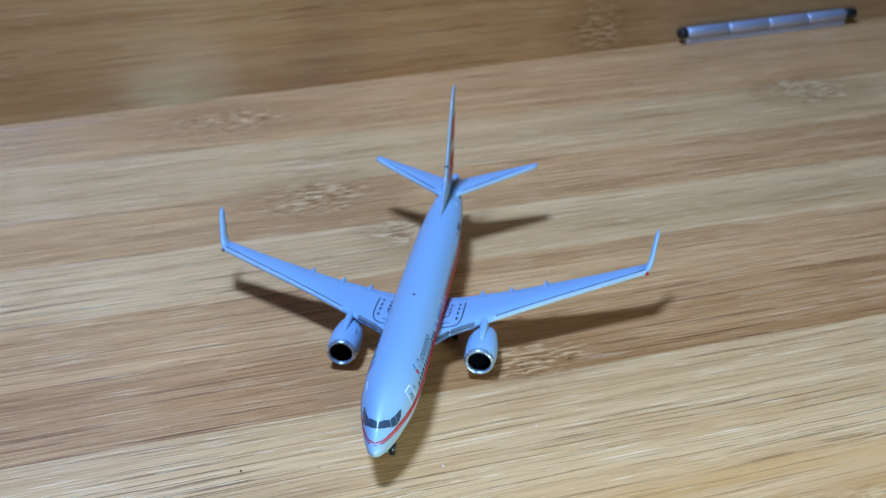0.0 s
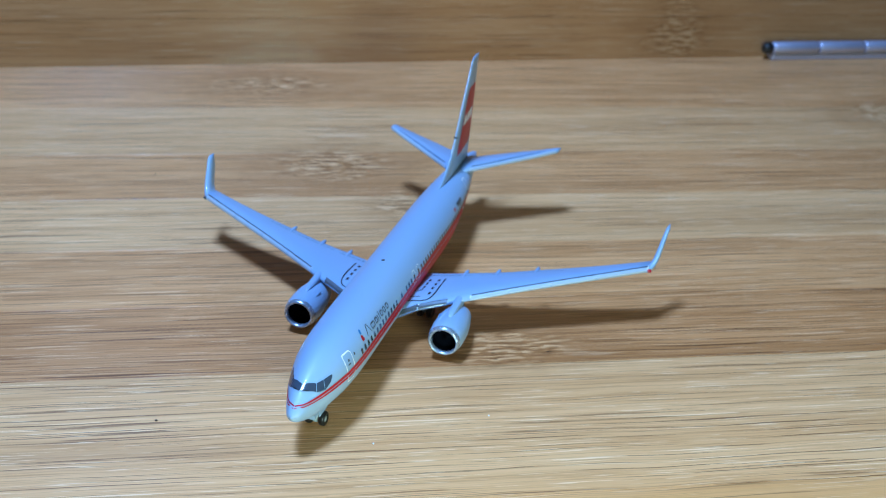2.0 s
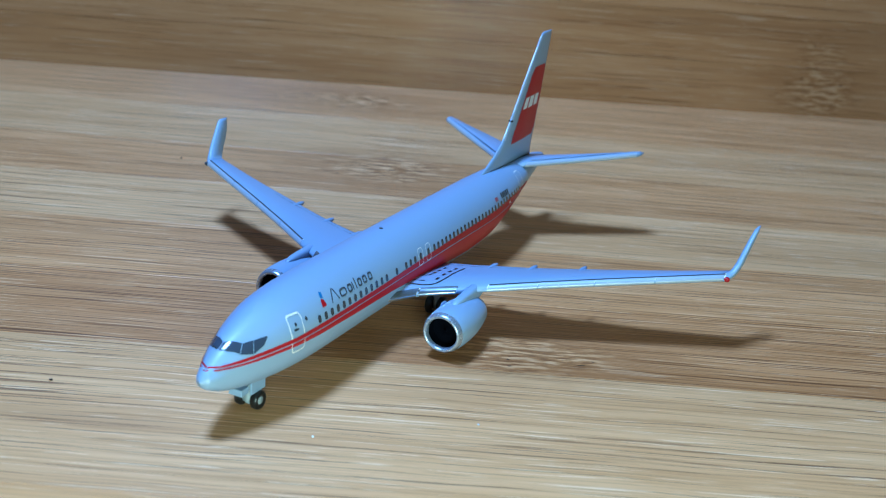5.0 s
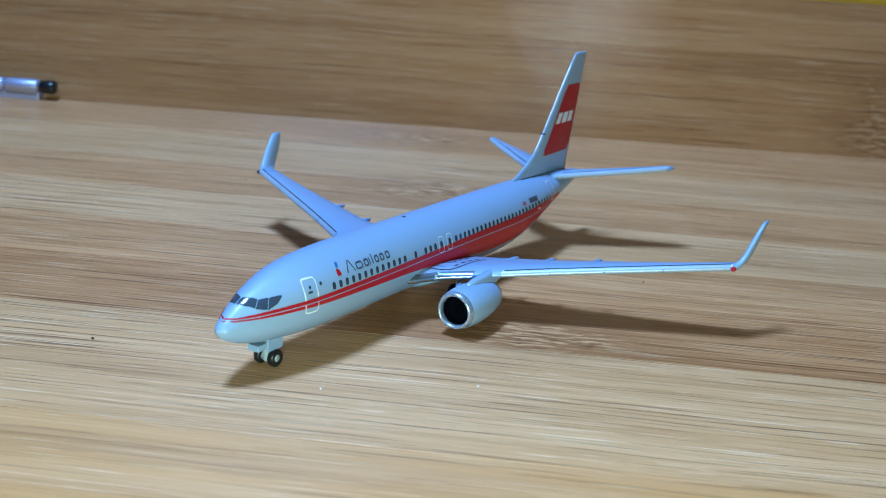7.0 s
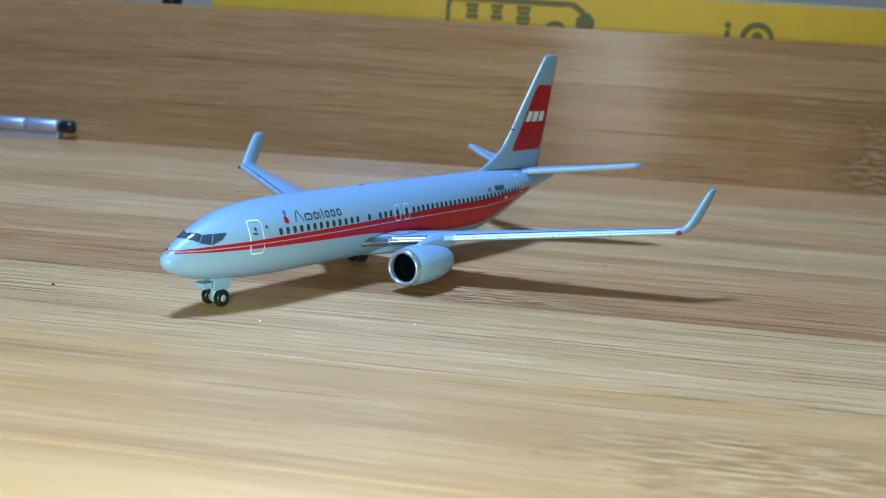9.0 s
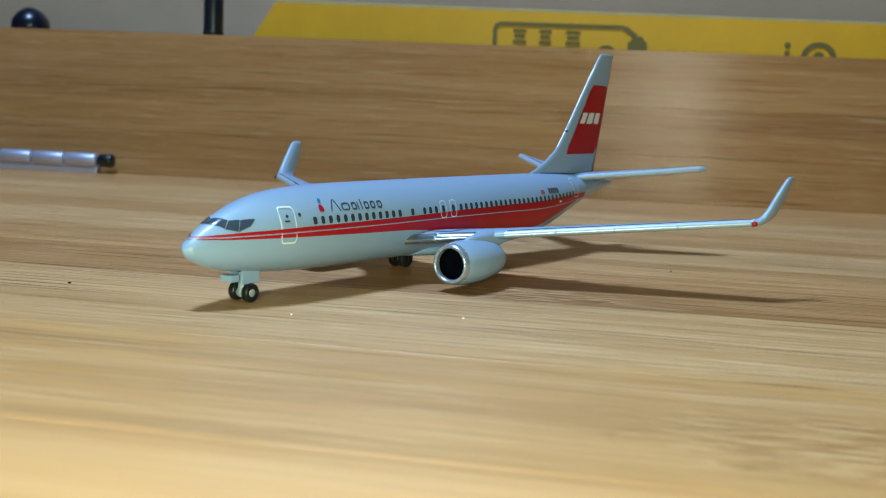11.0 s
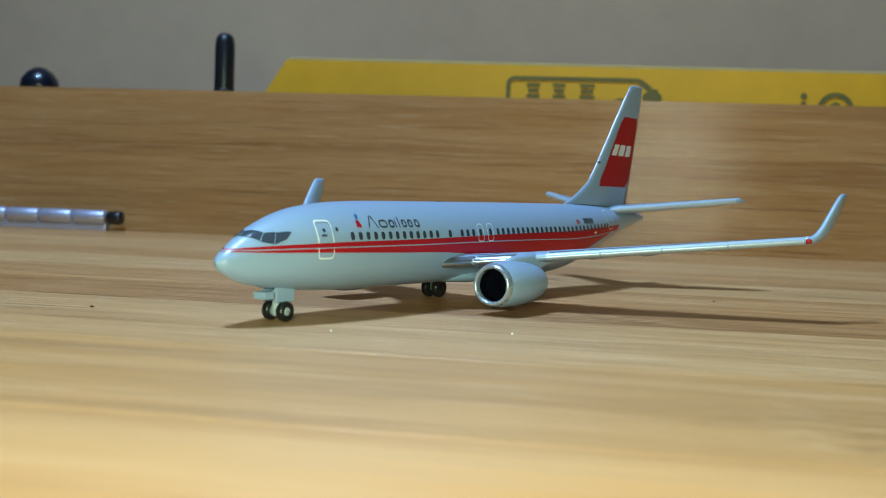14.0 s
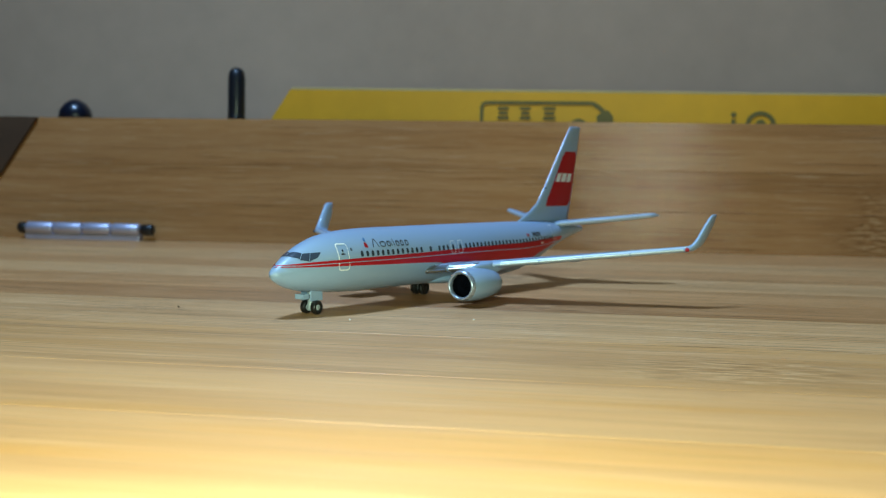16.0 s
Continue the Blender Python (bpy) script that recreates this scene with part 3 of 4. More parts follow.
def make_wing(way):
    xs = [0.0, 1.5, 3.2, 4.0, 4.6, 5.4, 6.4, 7.5, 8.5, 9.7, 11.0, 13, 16.3, 19.5, 22.7, 27, 31, 35, 39, 41.5]
    rings = [foil_ring(way * x, *wing_at(x)) for x in xs]
    verts, faces = loft(rings)
    wing = shape("wing", verts, faces, PAINT, plane, "grey-white swept wing")
    # blended winglet: the wing bends up along an arc and ends in a thin blade
    path = ((41.4, 57.8, 62.0, 9.95, 1.15, 6), (41.9, 58.3, 62.4, 10.08, 1.15, 18), (42.25, 58.9, 62.9, 10.38, 1.15, 40), (42.55, 59.5, 63.4, 10.85, 1.12, 60),
            (42.85, 60.3, 64.1, 11.7, 1.08, 69), (43.1, 61.2, 64.9, 12.8, 1.02, 72), (43.45, 62.5, 65.8, 14.3, 0.92, 73), (43.75, 63.6, 66.1, 15.5, 0.78, 73), (43.85, 64.2, 66.2, 15.95, 0.4, 73))
    rings = []
    for x, a, b, zz, t, lean in path:
        rings.append(foil_ring(way * x, a, b, zz, t, way * radians(lean)))
    verts, faces = loft(rings)
    shape("winglet", verts, faces, PAINT, wing, "upswept winglet")
    # navigation light at the tip
    px, py, pz = way * 41.8, 58.25, 10.05
    verts, faces = spun(((-0.4, 0.0), (-0.35, 0.22), (0.0, 0.36), (0.35, 0.24), (0.45, 0.0)), (px, py, pz), "x", 16)
    shape("navigation_light", verts, faces, RED if way > 0 else GREY_PRINT, wing, "red navigation light" if way > 0 else "dark navigation light")
    # slat gaps behind the leading edge
    gap = []
    for x in (14.3, 20.0, 26.5, 33.5, 41.5):
        lead, trail, z, thick = wing_at(x)
        gap.append((way * x, lead + 0.75))
    wing_line("slat_gap", gap, 0.24, GREY_PRINT, wing, "dark slat gap")
    for x, y in gap[:4] + [(way * 41.5, gap[-1][1])]:
        lead = wing_at(x)[0]
        wing_line("slat_joint", ((x, lead + 0.12), (x, y + 0.1)), 0.26, WHITE, wing, "pale slat joint")
    inner = [(way * x, wing_at(x)[0] + 0.75) for x in (5.2, 7.5, 10.8)]
    wing_line("slat_gap", inner, 0.24, GREY_PRINT, wing, "dark slat gap")
    wing_line("slat_joint", ((way * 6.6, wing_at(6.6)[0] + 0.1), (way * 6.6, wing_at(6.6)[0] + 0.9)), 0.26, WHITE, wing, "pale slat joint")
    for a, b in ((3.3, 6.5), (6.7, 10.8)):
        edge_strip([slat_section(way, a + (b - a) * i / 7) for i in range(8)], wing, "polished metal strip at the wing root", ROOT_METAL)
    for a, b in ((14.3, 19.9), (20.1, 26.4), (26.6, 33.4), (33.6, 41.4)):
        edge_strip([slat_section(way, a + (b - a) * i / 5) for i in range(6)], wing, "silver slat on the wing's leading edge")
    # walkway marks
    walk_mark = ((8.25, 49.2), (8.25, 46.0), (8.22, 42.9), (8.08, 41.6), (7.85, 40.8), (7.4, 40.1), (6.6, 39.6), (4.6, 38.9))
    wing_line("walkway_line", [(way * x, y) for x, y in walk_mark], 0.22, BLACK_PRINT, wing, "black walkway line")
    for x, rows in ((7.3, (42.3, 44.3, 46.2, 48.2)), (5.75, (44.6, 46.2, 48.0))):
        for y in rows:
            wing_line("walkway_dash", ((way * x, y - 0.45), (way * x, y + 0.45)), 0.36, BLACK_PRINT, wing)
    for line in (((5.78, 43.8), (5.65, 43.2), (5.2, 42.8), (4.5, 42.6)), ((6.15, 40.85), (4.4, 40.3))):
        wing_line("walkway_line", [(way * x, y) for x, y in line], 0.2, BLACK_PRINT, wing, "black walkway line")
    wing_line("flap_gap", [(way * x, wing_at(x)[1] - 1.3) for x in (5.0, 9.0, 12.5)], 0.09, GREY_PRINT, wing, "thin flap gap")
    wing_line("flap_gap", [(way * x, wing_at(x)[1] - 1.2) for x in (13.5, 20.0, 27.5)], 0.07, GREY_PRINT, wing, "thin flap gap")
    # flap track fairings
    for x in (10.9, 16.4, 22.9):
        lead, trail, z, thick = wing_at(x)
        profile = ((-5.5, 0.0), (-5.0, 0.28), (-3.0, 0.5), (-1.0, 0.48), (0.6, 0.40), (1.5, 0.22), (1.7, 0.0))
        verts, faces = spun(profile, (way * x, trail, z - 0.15), "y", 14)
        shape("flap_fairing", verts, faces, PAINT, wing, "pointed flap track fairing")
    return wing


def make_engine(way):
    cx, cz = way * 12.5, 3.6

    def flat(v):
        # the nacelle is a little flat underneath
        x, y, z = v
        return (x, y, cz + (z - cz) * (0.93 if z < cz else 1.0))

    outer = ((33.35, 2.55), (33.8, 2.72), (35.0, 2.86), (37.0, 2.92), (39.0, 2.82), (41.0, 2.52), (42.6, 2.18), (42.9, 2.06), (42.9, 1.7), (42.2, 1.6))
    verts, faces = spun(outer, (cx, 0, cz), "y", 48)
    engine = shape("engine", [flat(v) for v in verts], faces, PAINT, plane, "grey-white jet engine nacelle")
    lip = ((33.75, 2.02), (33.3, 2.04), (33.08, 2.14), (32.98, 2.30), (33.06, 2.46), (33.3, 2.58), (33.75, 2.72))
    verts, faces = spun(lip, (cx, 0, cz), "y", 48)
    shape("inlet_lip", [flat(v) for v in verts], faces, CHROME, engine, "polished metal inlet lip")
    fan = ((33.72, 2.025), (35.1, 2.02), (35.15, 1.99), (35.3, 0.55), (34.9, 0.38), (34.3, 0.0))
    verts, faces = spun(fan, (cx, 0, cz), "y", 40)
    shape("fan", [flat(v) for v in verts], faces, DARK, engine, "black fan duct with a small hub")
    core = ((42.3, 1.62), (43.6, 1.45), (44.6, 1.1), (44.6, 0.7), (46.0, 0.0))
    verts, faces = spun(core, (cx, 0, cz), "y", 32)
    shape("exhaust", [flat(v) for v in verts], faces, STEEL, engine, "metal exhaust cone")
    # pylon from the nacelle's crown up to the wing
    rings = []
    for y, half, top, low in ((36.2, 0.08, 6.35, 6.2), (36.8, 0.42, 6.75, 5.9), (38.2, 0.62, 7.0, 5.6), (40.5, 0.72, 7.12, 5.2), (42.5, 0.72, 7.3, 4.9), (45.0, 0.6, 7.0, 5.6), (48.5, 0.35, 6.7, 6.0), (50.0, 0.1, 6.5, 6.3)):
        ring = []
        for j in range(16):
            a = 2 * math.pi * j / 16
            ring.append((cx + half * math.copysign(abs(math.cos(a)) ** 0.6, math.cos(a)), y, (top + low) / 2 + (top - low) / 2 * math.copysign(abs(math.sin(a)) ** 0.6, math.sin(a))))
        rings.append(ring)
    verts, faces = loft(rings)
    shape("pylon", verts, faces, PAINT, engine, "grey-white engine pylon")
    # the strake on the inner side of the cowl
    bx, d = cx - way * 1.75, -way
    verts = [(bx, 36.2, cz + 2.2), (bx + d * 0.22, 37.0, cz + 2.55), (bx + d * 0.22, 38.0, cz + 2.5), (bx, 38.4, cz + 2.1), (bx + d * 0.08, 36.2, cz + 2.1), (bx + d * 0.30, 37.0, cz + 2.48), (bx + d * 0.30, 38.0, cz + 2.43), (bx + d * 0.08, 38.4, cz + 2.0)]
    shape("strake", verts, [(0, 1, 2, 3), (7, 6, 5, 4), (0, 4, 5, 1), (1, 5, 6, 2), (2, 6, 7, 3), (3, 7, 4, 0)], PAINT, engine, "", False)
    return engine


def make_stabilizer(way):
    rings = []
    for x, lead, trail, z, t in ((0.6, 83.6, 93.4, 12.2, 1.6), (2.5, 84.7, 93.8, 12.45, 1.6), (8, 89.1, 96.2, 13.15, 1.45), (14, 93.7, 98.4, 13.95, 1.3), (17.7, 96.7, 99.8, 14.5, 1.1), (18.15, 97.3, 99.85, 14.55, 0.4)):
        rings.append(foil_ring(way * x, lead, trail, z, t))
    verts, faces = loft(rings)
    tail = shape("stabilizer", verts, faces, PAINT, plane, "grey-white tailplane")
    seam = []
    for x in (2.8, 10.0, 17.0):
        k = (x - 2.5) / 15.6
        lead = 84.7 + k * 12.4
        seam.append((x, lead + 0.75, 12.45 + k * 2.1 + 1.6 * (1 - 0.31 * k) * 0.45 + 0.08))
    verts = []
    for x, y, z in seam:
        verts += [(way * x, y, z), (way * x, y + 0.2, z + 0.008)]
    shape("slat_gap", verts, [(0, 1, 3, 2), (2, 3, 5, 4)], GREY_PRINT, tail)
    rings = []
    for x, lead, trail, z, t in ((2.5, 84.7, 93.8, 12.45, 1.6), (8, 89.1, 96.2, 13.15, 1.45), (14, 93.7, 98.4, 13.95, 1.3), (17.7, 96.7, 99.8, 14.5, 1.1)):
        high = [(way * x, lead + d, z + t * foil_height(d / (trail - lead)) * 0.75 + 0.03) for d in (0.45, 0.2, 0.06)]
        low = [(way * x, lead + d, z - t * foil_height(d / (trail - lead)) * 0.45 - 0.03) for d in (0.06, 0.2)]
        rings.append(high + [(way * x, lead - 0.04, z)] + low)
    edge_strip(rings, tail, "tailplane edge with its highlight painted silver")
    return tail


def make_fin():
    rings = []
    for z, lead, trail, t in ((12.0, 69.0, 93.0, 0.5), (12.95, 70.8, 92.8, 0.9), (13.9, 73.5, 92.8, 1.1), (15.2, 76.4, 93.1, 1.15), (16.8, 79.2, 93.6, 1.1), (18.5, 80.9, 94.0, 1.05), (23, 84.6, 95.1, 0.9), (28, 88.6, 96.3, 0.75), (32, 91.9, 97.2, 0.6), (33.0, 92.8, 97.4, 0.5), (33.25, 93.6, 97.35, 0.25)):
        chord = trail - lead
        right = [(t * h * 0.62, lead + u * chord, z) for u, h in FOIL]
        left = [(-t * h * 0.62, lead + u * chord, z) for u, h in FOIL[1:]][::-1]
        rings.append(right + left)
    verts, faces = loft(rings)
    fin = shape("fin", verts, faces, PAINT, plane, "grey-white tail fin")
    ZS, LS, TS, KS = (12.0, 13.9, 16.8, 18.5, 23, 28, 33), (69.0, 73.5, 79.2, 80.9, 84.6, 88.6, 92.8), (93.0, 92.8, 93.6, 94.0, 95.1, 96.3, 97.4), (0.5, 1.1, 1.1, 1.05, 0.9, 0.75, 0.5)

    def on_fin(u, z, way, off=0.06):
        lead, trail, t = (smooth_line(ZS, line, z) for line in (LS, TS, KS))
        h = smooth_line([q[0] for q in FOIL], [q[1] for q in FOIL], u)
        return (way * (t * h * 0.62 + off), lead + u * (trail - lead), z)

    rings = []
    for z in (17.2, 19.0, 21.0, 23.0, 25.0, 27.0, 29.0, 31.0, 32.6):
        lead, trail = smooth_line(ZS, LS, z), smooth_line(ZS, TS, z)
        us = [d / (trail - lead) for d in (0.55, 0.3, 0.1)]
        rings.append([on_fin(u, z, 1, 0.03) for u in us] + [(0, lead - 0.05, z)] + [on_fin(u, z, -1, 0.03) for u in us[::-1]])
    edge_strip(rings, fin, "fin edge with its highlight painted silver")
    for way in (1, -1):
        def flag_panel(u0, u1, z0, z1, material, label, name, round_by=0.8, off=0.06):
            verts, faces, k = [], [], 10
            for i in range(k + 1):
                z = z0 + (z1 - z0) * i / k
                near = min(z - z0, z1 - z)
                cut = 0.0 if near >= round_by or round_by < 0.2 else (1 - math.sqrt(max(0.0, 1 - (1 - near / round_by) ** 2))) * 0.06
                for j in range(9):
                    u = u0 + cut + (u1 - u0 - 2 * cut) * j / 8
                    verts.append(on_fin(u, z, way, off))
            for i in range(k):
                for j in range(8):
                    a = i * 9 + j
                    quad = (a, a + 1, a + 10, a + 9)
                    faces.append(quad if way > 0 else quad[::-1])
            return shape(name, verts, faces, material, fin, label)

        flag_panel(0.20, 0.97, 16.2, 27.8, RED, "red panel on the fin", "fin_panel")
        for u0, u1 in ((0.25, 0.40), (0.45, 0.64), (0.69, 0.86)):
            flag_panel(u0, u1, 21.3, 23.1, WHITE, "white block on the red panel", "panel_bar", 0.1, 0.10)
    for way in (1, -1):
        verts = []
        for i in range(31):
            y = 74.5 + 18.0 * i / 30
            foot = spine(y, 0.0)[2]
            u = min(max((y - smooth_line(ZS, LS, foot)) / (smooth_line(ZS, TS, foot) - smooth_line(ZS, LS, foot)), 0.02), 0.98)
            x = smooth_line(ZS, KS, foot + 0.2) * foil_height(u) * 0.62 + 0.05
            verts += [(way * x, y, spine(y, x)[2] + 0.02), (way * (x - 0.02), y, spine(y, x)[2] + 0.13)]
        strip = [(2 * i, 2 * i + 2, 2 * i + 3, 2 * i + 1) for i in range(30)]
        shape("fin_joint", verts, strip if way > 0 else [f[::-1] for f in strip], GREY_PRINT, fin, "dark joint at the foot of the fin")
    lead = smooth_line(ZS, LS, 20.0)
    verts, faces = spun(((-0.14, 0.0), (-0.14, 0.38), (0.14, 0.38), (0.14, 0.0)), (0, lead + 0.32, 20.0), "z", 14)
    shape("fin_mark", verts, faces, BLACK_PRINT, fin, "black mark on the fin edge")
    return fin


def make_wheel(x, y, r, wide, parent, hub_paint, hub_label):
    h = wide / 2
    tyre = ((-h * 0.7, r * 0.4), (-h * 0.85, r * 0.48), (-h, r * 0.62), (-h, r * 0.82), (-h * 0.7, r * 0.96), (0, r), (h * 0.7, r * 0.96), (h, r * 0.82), (h, r * 0.62), (h * 0.85, r * 0.48), (h * 0.7, r * 0.4))
    verts, faces = spun(tyre, (x, y, r), "x", 28)
    wheel = shape("wheel", verts, faces, RUBBER_RECESS, parent, "black rubber tyre")
    hub = ((-h * 0.85, 0.0), (-h * 0.85, r * 0.36), (-h * 0.7, r * 0.42), (h * 0.7, r * 0.42), (h * 0.85, r * 0.36), (h * 0.85, 0.0))
    verts, faces = spun(hub, (x, y, r), "x", 20)
    shape("rim", verts, faces, hub_paint, wheel, hub_label)
    return wheel


def make_gear():
    # nose gear
    verts, faces = spun(((0.5, 0.0), (0.55, 0.55), (0.8, 0.66), (3.8, 0.66), (3.8, 0.0)), (0, 10.1, 0), "z", 18)
    strut = shape("nose_gear", verts, faces, GEAR_GREY, plane, "pale grey nose gear leg")
    verts, faces = spun(((-1.0, 0.0), (-1.0, 0.58), (1.0, 0.58), (1.0, 0.0)), (0, 10.1, 1.05), "x", 16)
    shape("axle", verts, faces, GEAR_GREY, strut)
    for x in (-1.05, 1.05):
        make_wheel(x, 10.1, 1.12, 0.95, strut, HUB_GREY, "pale grey wheel hub")
    for x in (-0.95, 0.95):
        bm = block((x - 0.14) * MM, (x + 0.14) * MM, 8.75 * MM, 11.5 * MM, 2.15 * MM, 3.75 * MM, 0.08 * MM)
        part("gear_door", bm, PAINT, strut, "small grey-white gear door")
    bm = block(-0.85 * MM, 0.85 * MM, 7.2 * MM, 8.6 * MM, 2.5 * MM, 3.3 * MM, 0.08 * MM)
    part("gear_door", bm, PAINT, strut, "small grey-white gear door")
    for way in (1, -1):
        verts, faces = spun(((1.0, 0.0), (1.0, 0.5), (4.2, 0.55), (4.2, 0.0)), (way * 5.6, 46.6, 0), "z", 16)
        leg = shape("main_gear", verts, faces, GEAR_GREY, plane, "pale grey main gear leg")
        for dx in (-0.85, 0.85):
            make_wheel(way * 5.6 + dx, 46.6, 1.35, 1.0, leg, RUBBER_RECESS, "black wheel hub")


for way in (1, -1):
    make_wing(way)
    make_engine(way)
    make_stabilizer(way)
make_fin()
make_gear()
# belly fairing under the wing
rings = []
for y, half, low in ((37.5, 0.5, 3.2), (39, 1.8, 2.95), (41, 2.9, 2.8), (44, 3.6, 2.65), (50, 3.7, 2.65), (55, 3.0, 2.8), (58.5, 1.9, 2.95), (60, 0.5, 3.2)):
    ring = []
    for j in range(24):
        a = 2 * math.pi * j / 24
        ring.append((half * math.copysign(abs(math.cos(a)) ** 0.7, math.cos(a)), y, (4.6 + low) / 2 + (4.6 - low) / 2 * math.sin(a)))
    rings.append(ring)
verts, faces = loft(rings)
shape("belly_fairing", verts, faces, PAINT, plane, "grey-white belly fairing")
verts, faces = spun(((97.6, 0.62), (98.75, 0.45), (98.85, 0.0)), (0, 0, 11.05), "y", 16)
shape("tail_exhaust", verts, faces, STEEL, plane, "grey metal tail exhaust")


# ---- hinges between the two bamboo boards ----
def make_hinge(x0, x1):
    hinge = tagged(new("hinge"), "segmented silver metal hinge barrel with black ends between bamboo boards", "hinge", "hinges of the bamboo boards")
    hinge.location = (0, 0.1890, 0.0037)
    count = 4
    step = (x1 - x0) / count
    r = 0.0020
    for i in range(count):
        a, b = x0 + i * step + 0.0002, x0 + (i + 1) * step - 0.0002
        profile = ((a, 0.0), (a, r * 0.86), (a + 0.0005, r), (b - 0.0005, r), (b, r * 0.86), (b, 0.0))
        verts, faces = spun(profile, (0, 0, 0), "x", 28)
        shape("knuckle", verts, faces, STEEL, hinge, "", True, 1.0)
    # Black plugs in place of the dark, shaded recesses beyond the barrel
    for a, b in ((x0 - 0.0028, x0), (x1, x1 + 0.0044)):
        profile = ((a, 0.0), (a, r * 0.6), (a + 0.0006, r * 0.9), (b - 0.0006, r * 0.95), (b, r * 0.8), (b, 0.0))
        verts, faces = spun(profile, (0, 0, 0), "x", 24)
        shape("end_cap", verts, faces, RUBBER_RECESS, hinge, "black plug standing in for the shaded recess at the hinge end", True, 1.0)
    part("leaf", block(x0, x1, -0.0012, 0.0022, -0.0037, -0.0016, 0.0003), STEEL, hinge, "thin hinge leaf")
    return hinge


make_hinge(0.1675, 0.2315)
make_hinge(-0.1345, -0.0955)

# ---- behind the back board ----
carton = tagged(new("cardboard_box"), "yellow cardboard box with a raised flap and black symbols", "cardboard box")
bm = bmesh.new()
FLAP_Y = 0.2215
outer = [(-0.0650, 0.036), (0.156, 0.036), (0.1475, 0.0510), (-0.0545, 0.0520)]
front = [bm.verts.new((x, FLAP_Y, z)) for x, z in outer]
rear = [bm.verts.new((x, FLAP_Y + 0.0022, z)) for x, z in outer]
bm.faces.new(front)
bm.faces.new(rear[::-1])
for i in range(4):
    j = (i + 1) % 4
    bm.faces.new((front[i], rear[i], rear[j], front[j]))
flap = part("flap", bm, YELLOW, carton, "yellow box flap with slanted ends")
part("box_body", block(-0.0660, 0.1570, FLAP_Y - 0.0002, 0.350, -0.0125, 0.0359, 0.0006), YELLOW, carton, "yellow box body")
part("flap_edge", block(-0.0542, 0.1472, FLAP_Y + 0.0002, FLAP_Y + 0.002, 0.0509, 0.0526, 0.0003), CARD_EDGE, flap, "pale cut cardboard edge").rotation_euler = (0, 0.0052, 0)


def symbol(points, name="symbol"):
    bm = bmesh.new()
    a = [bm.verts.new((x, FLAP_Y - 0.0003, z)) for x, z in points]
    b = [bm.verts.new((x, FLAP_Y - 0.00005, z)) for x, z in points]
    bm.faces.new(a)
    bm.faces.new(b[::-1])
    for i in range(len(a)):
        j = (i + 1) % len(a)
        bm.faces.new((a[i], b[i], b[j], a[j]))
    return part(name, bm, SYMBOL, flap, "black printed symbol")


def bar(x0, x1, z0, z1):
    return symbol(((x0, z0), (x1, z0), (x1, z1), (x0, z1)))


def disc(cx, cz, rx, rz):
    return symbol([(cx + rx * math.cos(2 * math.pi * i / 20), cz + rz * math.sin(2 * math.pi * i / 20)) for i in range(20)])


bar(0.0140, 0.0495, 0.0474, 0.0486)
bar(0.0118, 0.0130, 0.0400, 0.0466)
symbol(((0.0118, 0.0466), (0.0130, 0.0466), (0.0140, 0.0474), (0.0140, 0.0486), (0.0125, 0.0480)))
symbol(((0.0495, 0.0474), (0.0525, 0.0452), (0.0540, 0.0460), (0.0510, 0.0482), (0.0495, 0.0486)))
# three small marks inside the printed border, each a stack of bars
for x0, x1, tiers in ((0.0178, 0.0216, 3), (0.0254, 0.0290, 3), (0.0332, 0.0374, 4)):
    for k in range(tiers):
        bar(x0 + 0.0004 * (k % 2), x1 - 0.0004 * (k % 2), 0.0466 - 0.0016 * k - 0.0010, 0.0466 - 0.0016 * k)
symbol(((0.0512, 0.0385), (0.0567, 0.0385), (0.0567, 0.0438), (0.0560, 0.0444), (0.0552, 0.0456), (0.0529, 0.0456), (0.0521, 0.0444), (0.0512, 0.0438)))
ring = [(math.cos(math.pi * i / 16), math.sin(math.pi * i / 16)) for i in range(17)]
symbol([(0.0452 + 0.0032 * c, 0.0398 + 0.0030 * d) for c, d in ring] + [(0.0452 + 0.0021 * c, 0.0398 + 0.0019 * d) for c, d in ring[::-1]])
bar(0.0955, 0.0969, 0.0390, 0.0430)
disc(0.0962, 0.0446, 0.0009, 0.0009)
symbol([(0.1050 + 0.0050 * c, 0.0410 + 0.0048 * d) for c, d in ring] + [(0.1050 + 0.0035 * c, 0.0410 + 0.0034 * d) for c, d in ring[::-1]])
disc(0.1050, 0.0415, 0.0016, 0.0016)

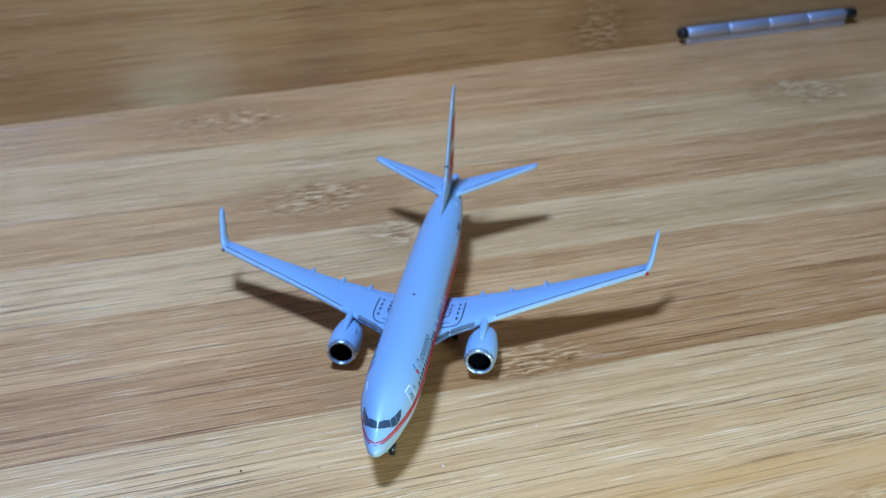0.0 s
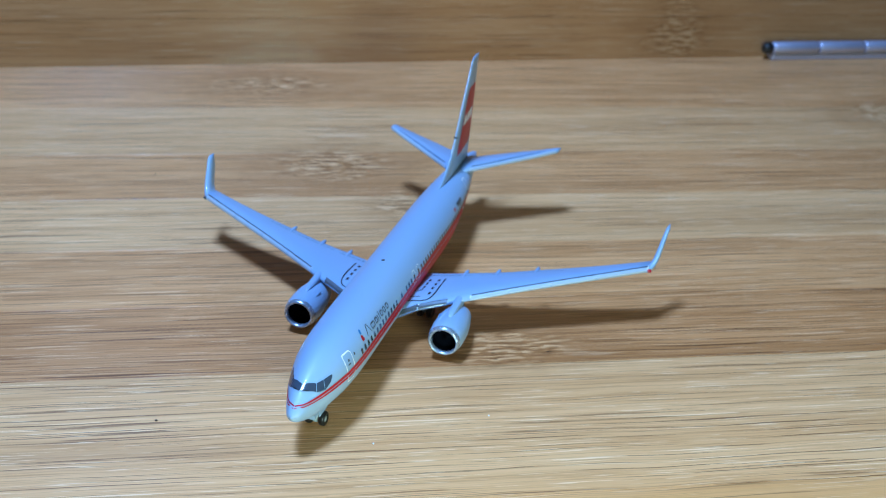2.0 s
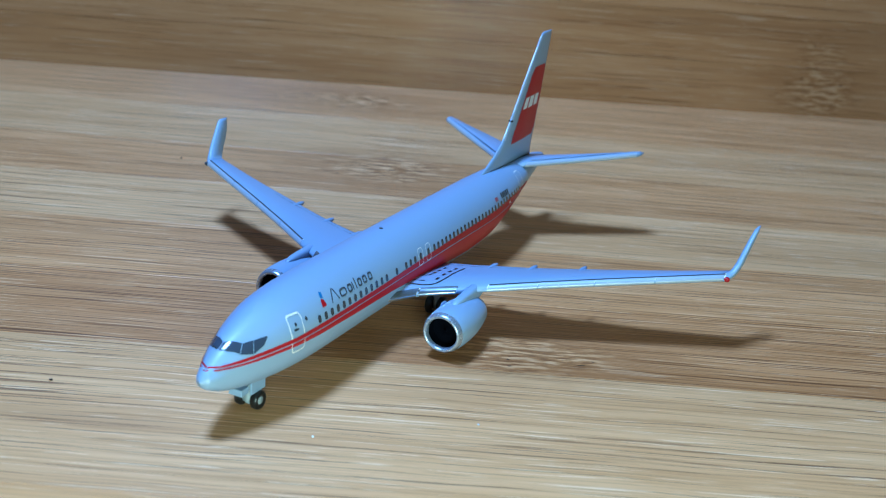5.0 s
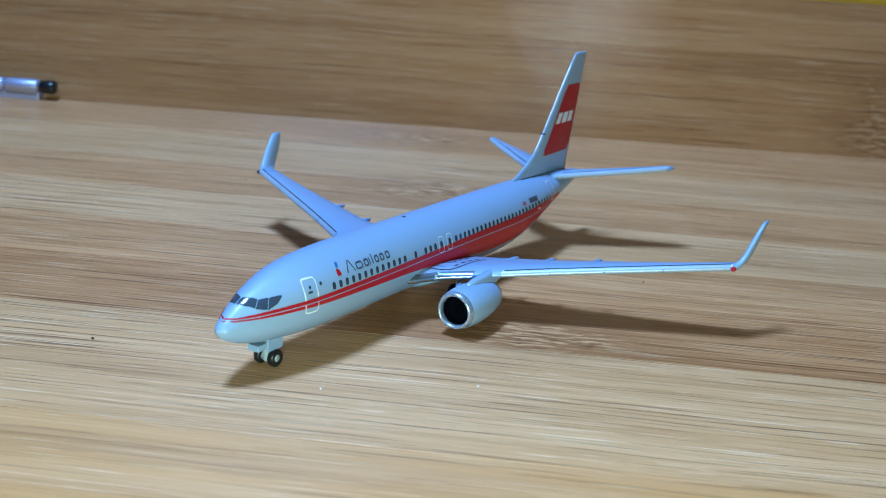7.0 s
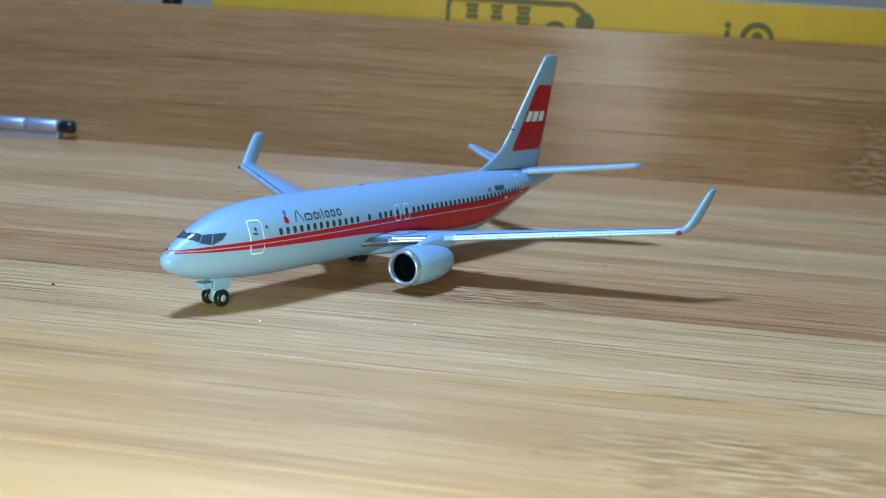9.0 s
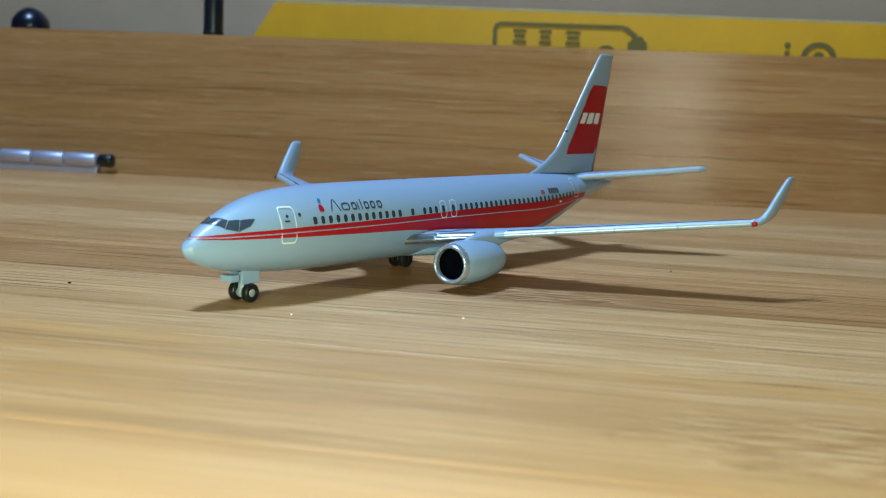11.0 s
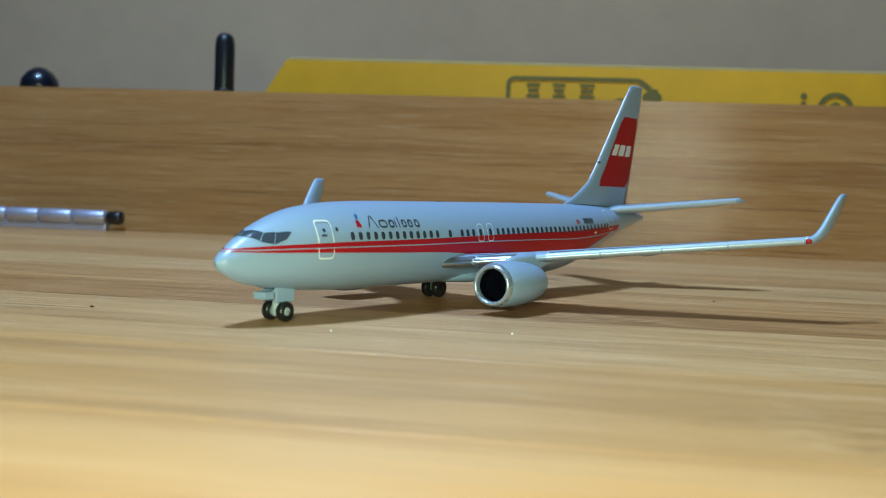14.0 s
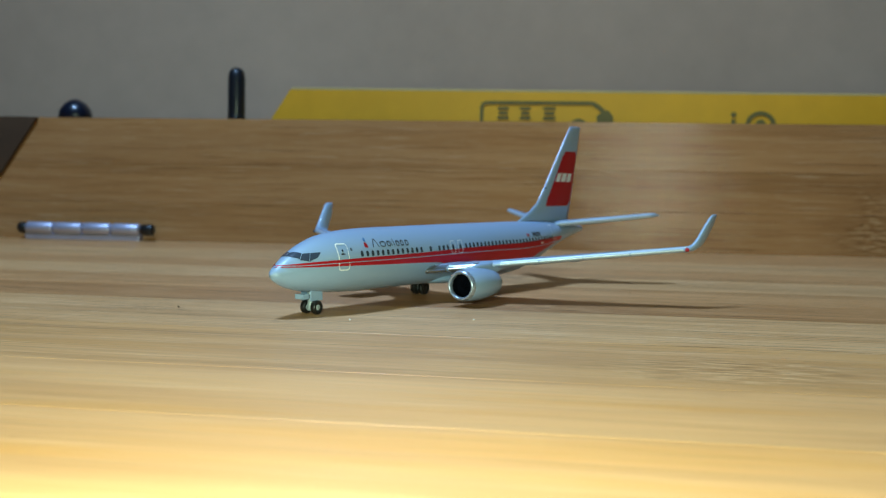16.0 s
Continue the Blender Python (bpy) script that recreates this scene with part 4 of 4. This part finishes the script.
post = tagged(new("black_post"), "black plastic post with a rounded top behind the bamboo board", "post")
verts, faces = spun(((-12.5, 0.0), (-12.5, 2.95), (55.5, 2.95), (57.6, 2.6), (58.8, 1.7), (59.2, 0.0)), (0, 0, 0), "z", 28)
shape("post_body", verts, faces, BLACK_PLASTIC, post)
verts, faces = spun(((41.5, 2.95), (41.6, 3.1), (42.4, 3.1), (42.5, 2.95)), (0, 0, 0), "z", 28)
shape("ring", verts, faces, BLACK_PLASTIC, post)
post.location = (-0.0725, 0.2180, 0)

knob = tagged(new("round_stand"), "small glossy blue-black rounded head on a stalk behind the bamboo board", "stand")
verts, faces = spun(((39.0, 0.0), (39.3, 4.6), (41.5, 5.8), (44.0, 5.5), (46.2, 3.9), (47.6, 1.7), (47.9, 0.0)), (0, 0, 0), "z", 28)
shape("head", verts, faces, BLUE_PLASTIC, knob)
verts, faces = spun(((-12.5, 0.0), (-12.5, 3.0), (39.4, 3.0), (39.4, 0.0)), (0, 0, 0), "z", 20)
shape("stalk", verts, faces, BLACK_PLASTIC, knob)
knob.location = (-0.1310, 0.2180, 0)

# ---- crumbs and specks on the bamboo ----
def make_crumb(x, y, size, material, name, label):
    bm = bmesh.new()
    bmesh.ops.create_icosphere(bm, subdivisions=2, radius=size)
    for v in bm.verts:
        v.co *= 0.75 + 0.5 * noise.noise(v.co * 2500 + Vector((x * 900, y * 700, 0)))
        v.co.z *= 0.6
    low = min(v.co.z for v in bm.verts)
    for v in bm.verts:
        v.co.z -= low
    ob = part(name, bm, material, None, label, True)
    ob.location = (x, y, 0.0)
    return tagged(ob, label, "crumb", "crumbs on the bamboo")


for x, y, size in ((0.0122, 0.0025, 0.00021), (0.0304, 0.0071, 0.00017)):
    make_crumb(x, y, size, WHITE, "white_crumb", "tiny white crumb lying on pale bamboo")
SPECK = plain("dark_speck", (0.035, 0.02, 0.012), 0.7)
for x, y, size in ((-0.0182, 0.0127, 0.00026), (-0.0201, 0.1088, 0.00024), (0.0560, 0.0560, 0.00018)):
    make_crumb(x, y, size, SPECK, "dark_speck", "tiny dark speck lying on pale bamboo")
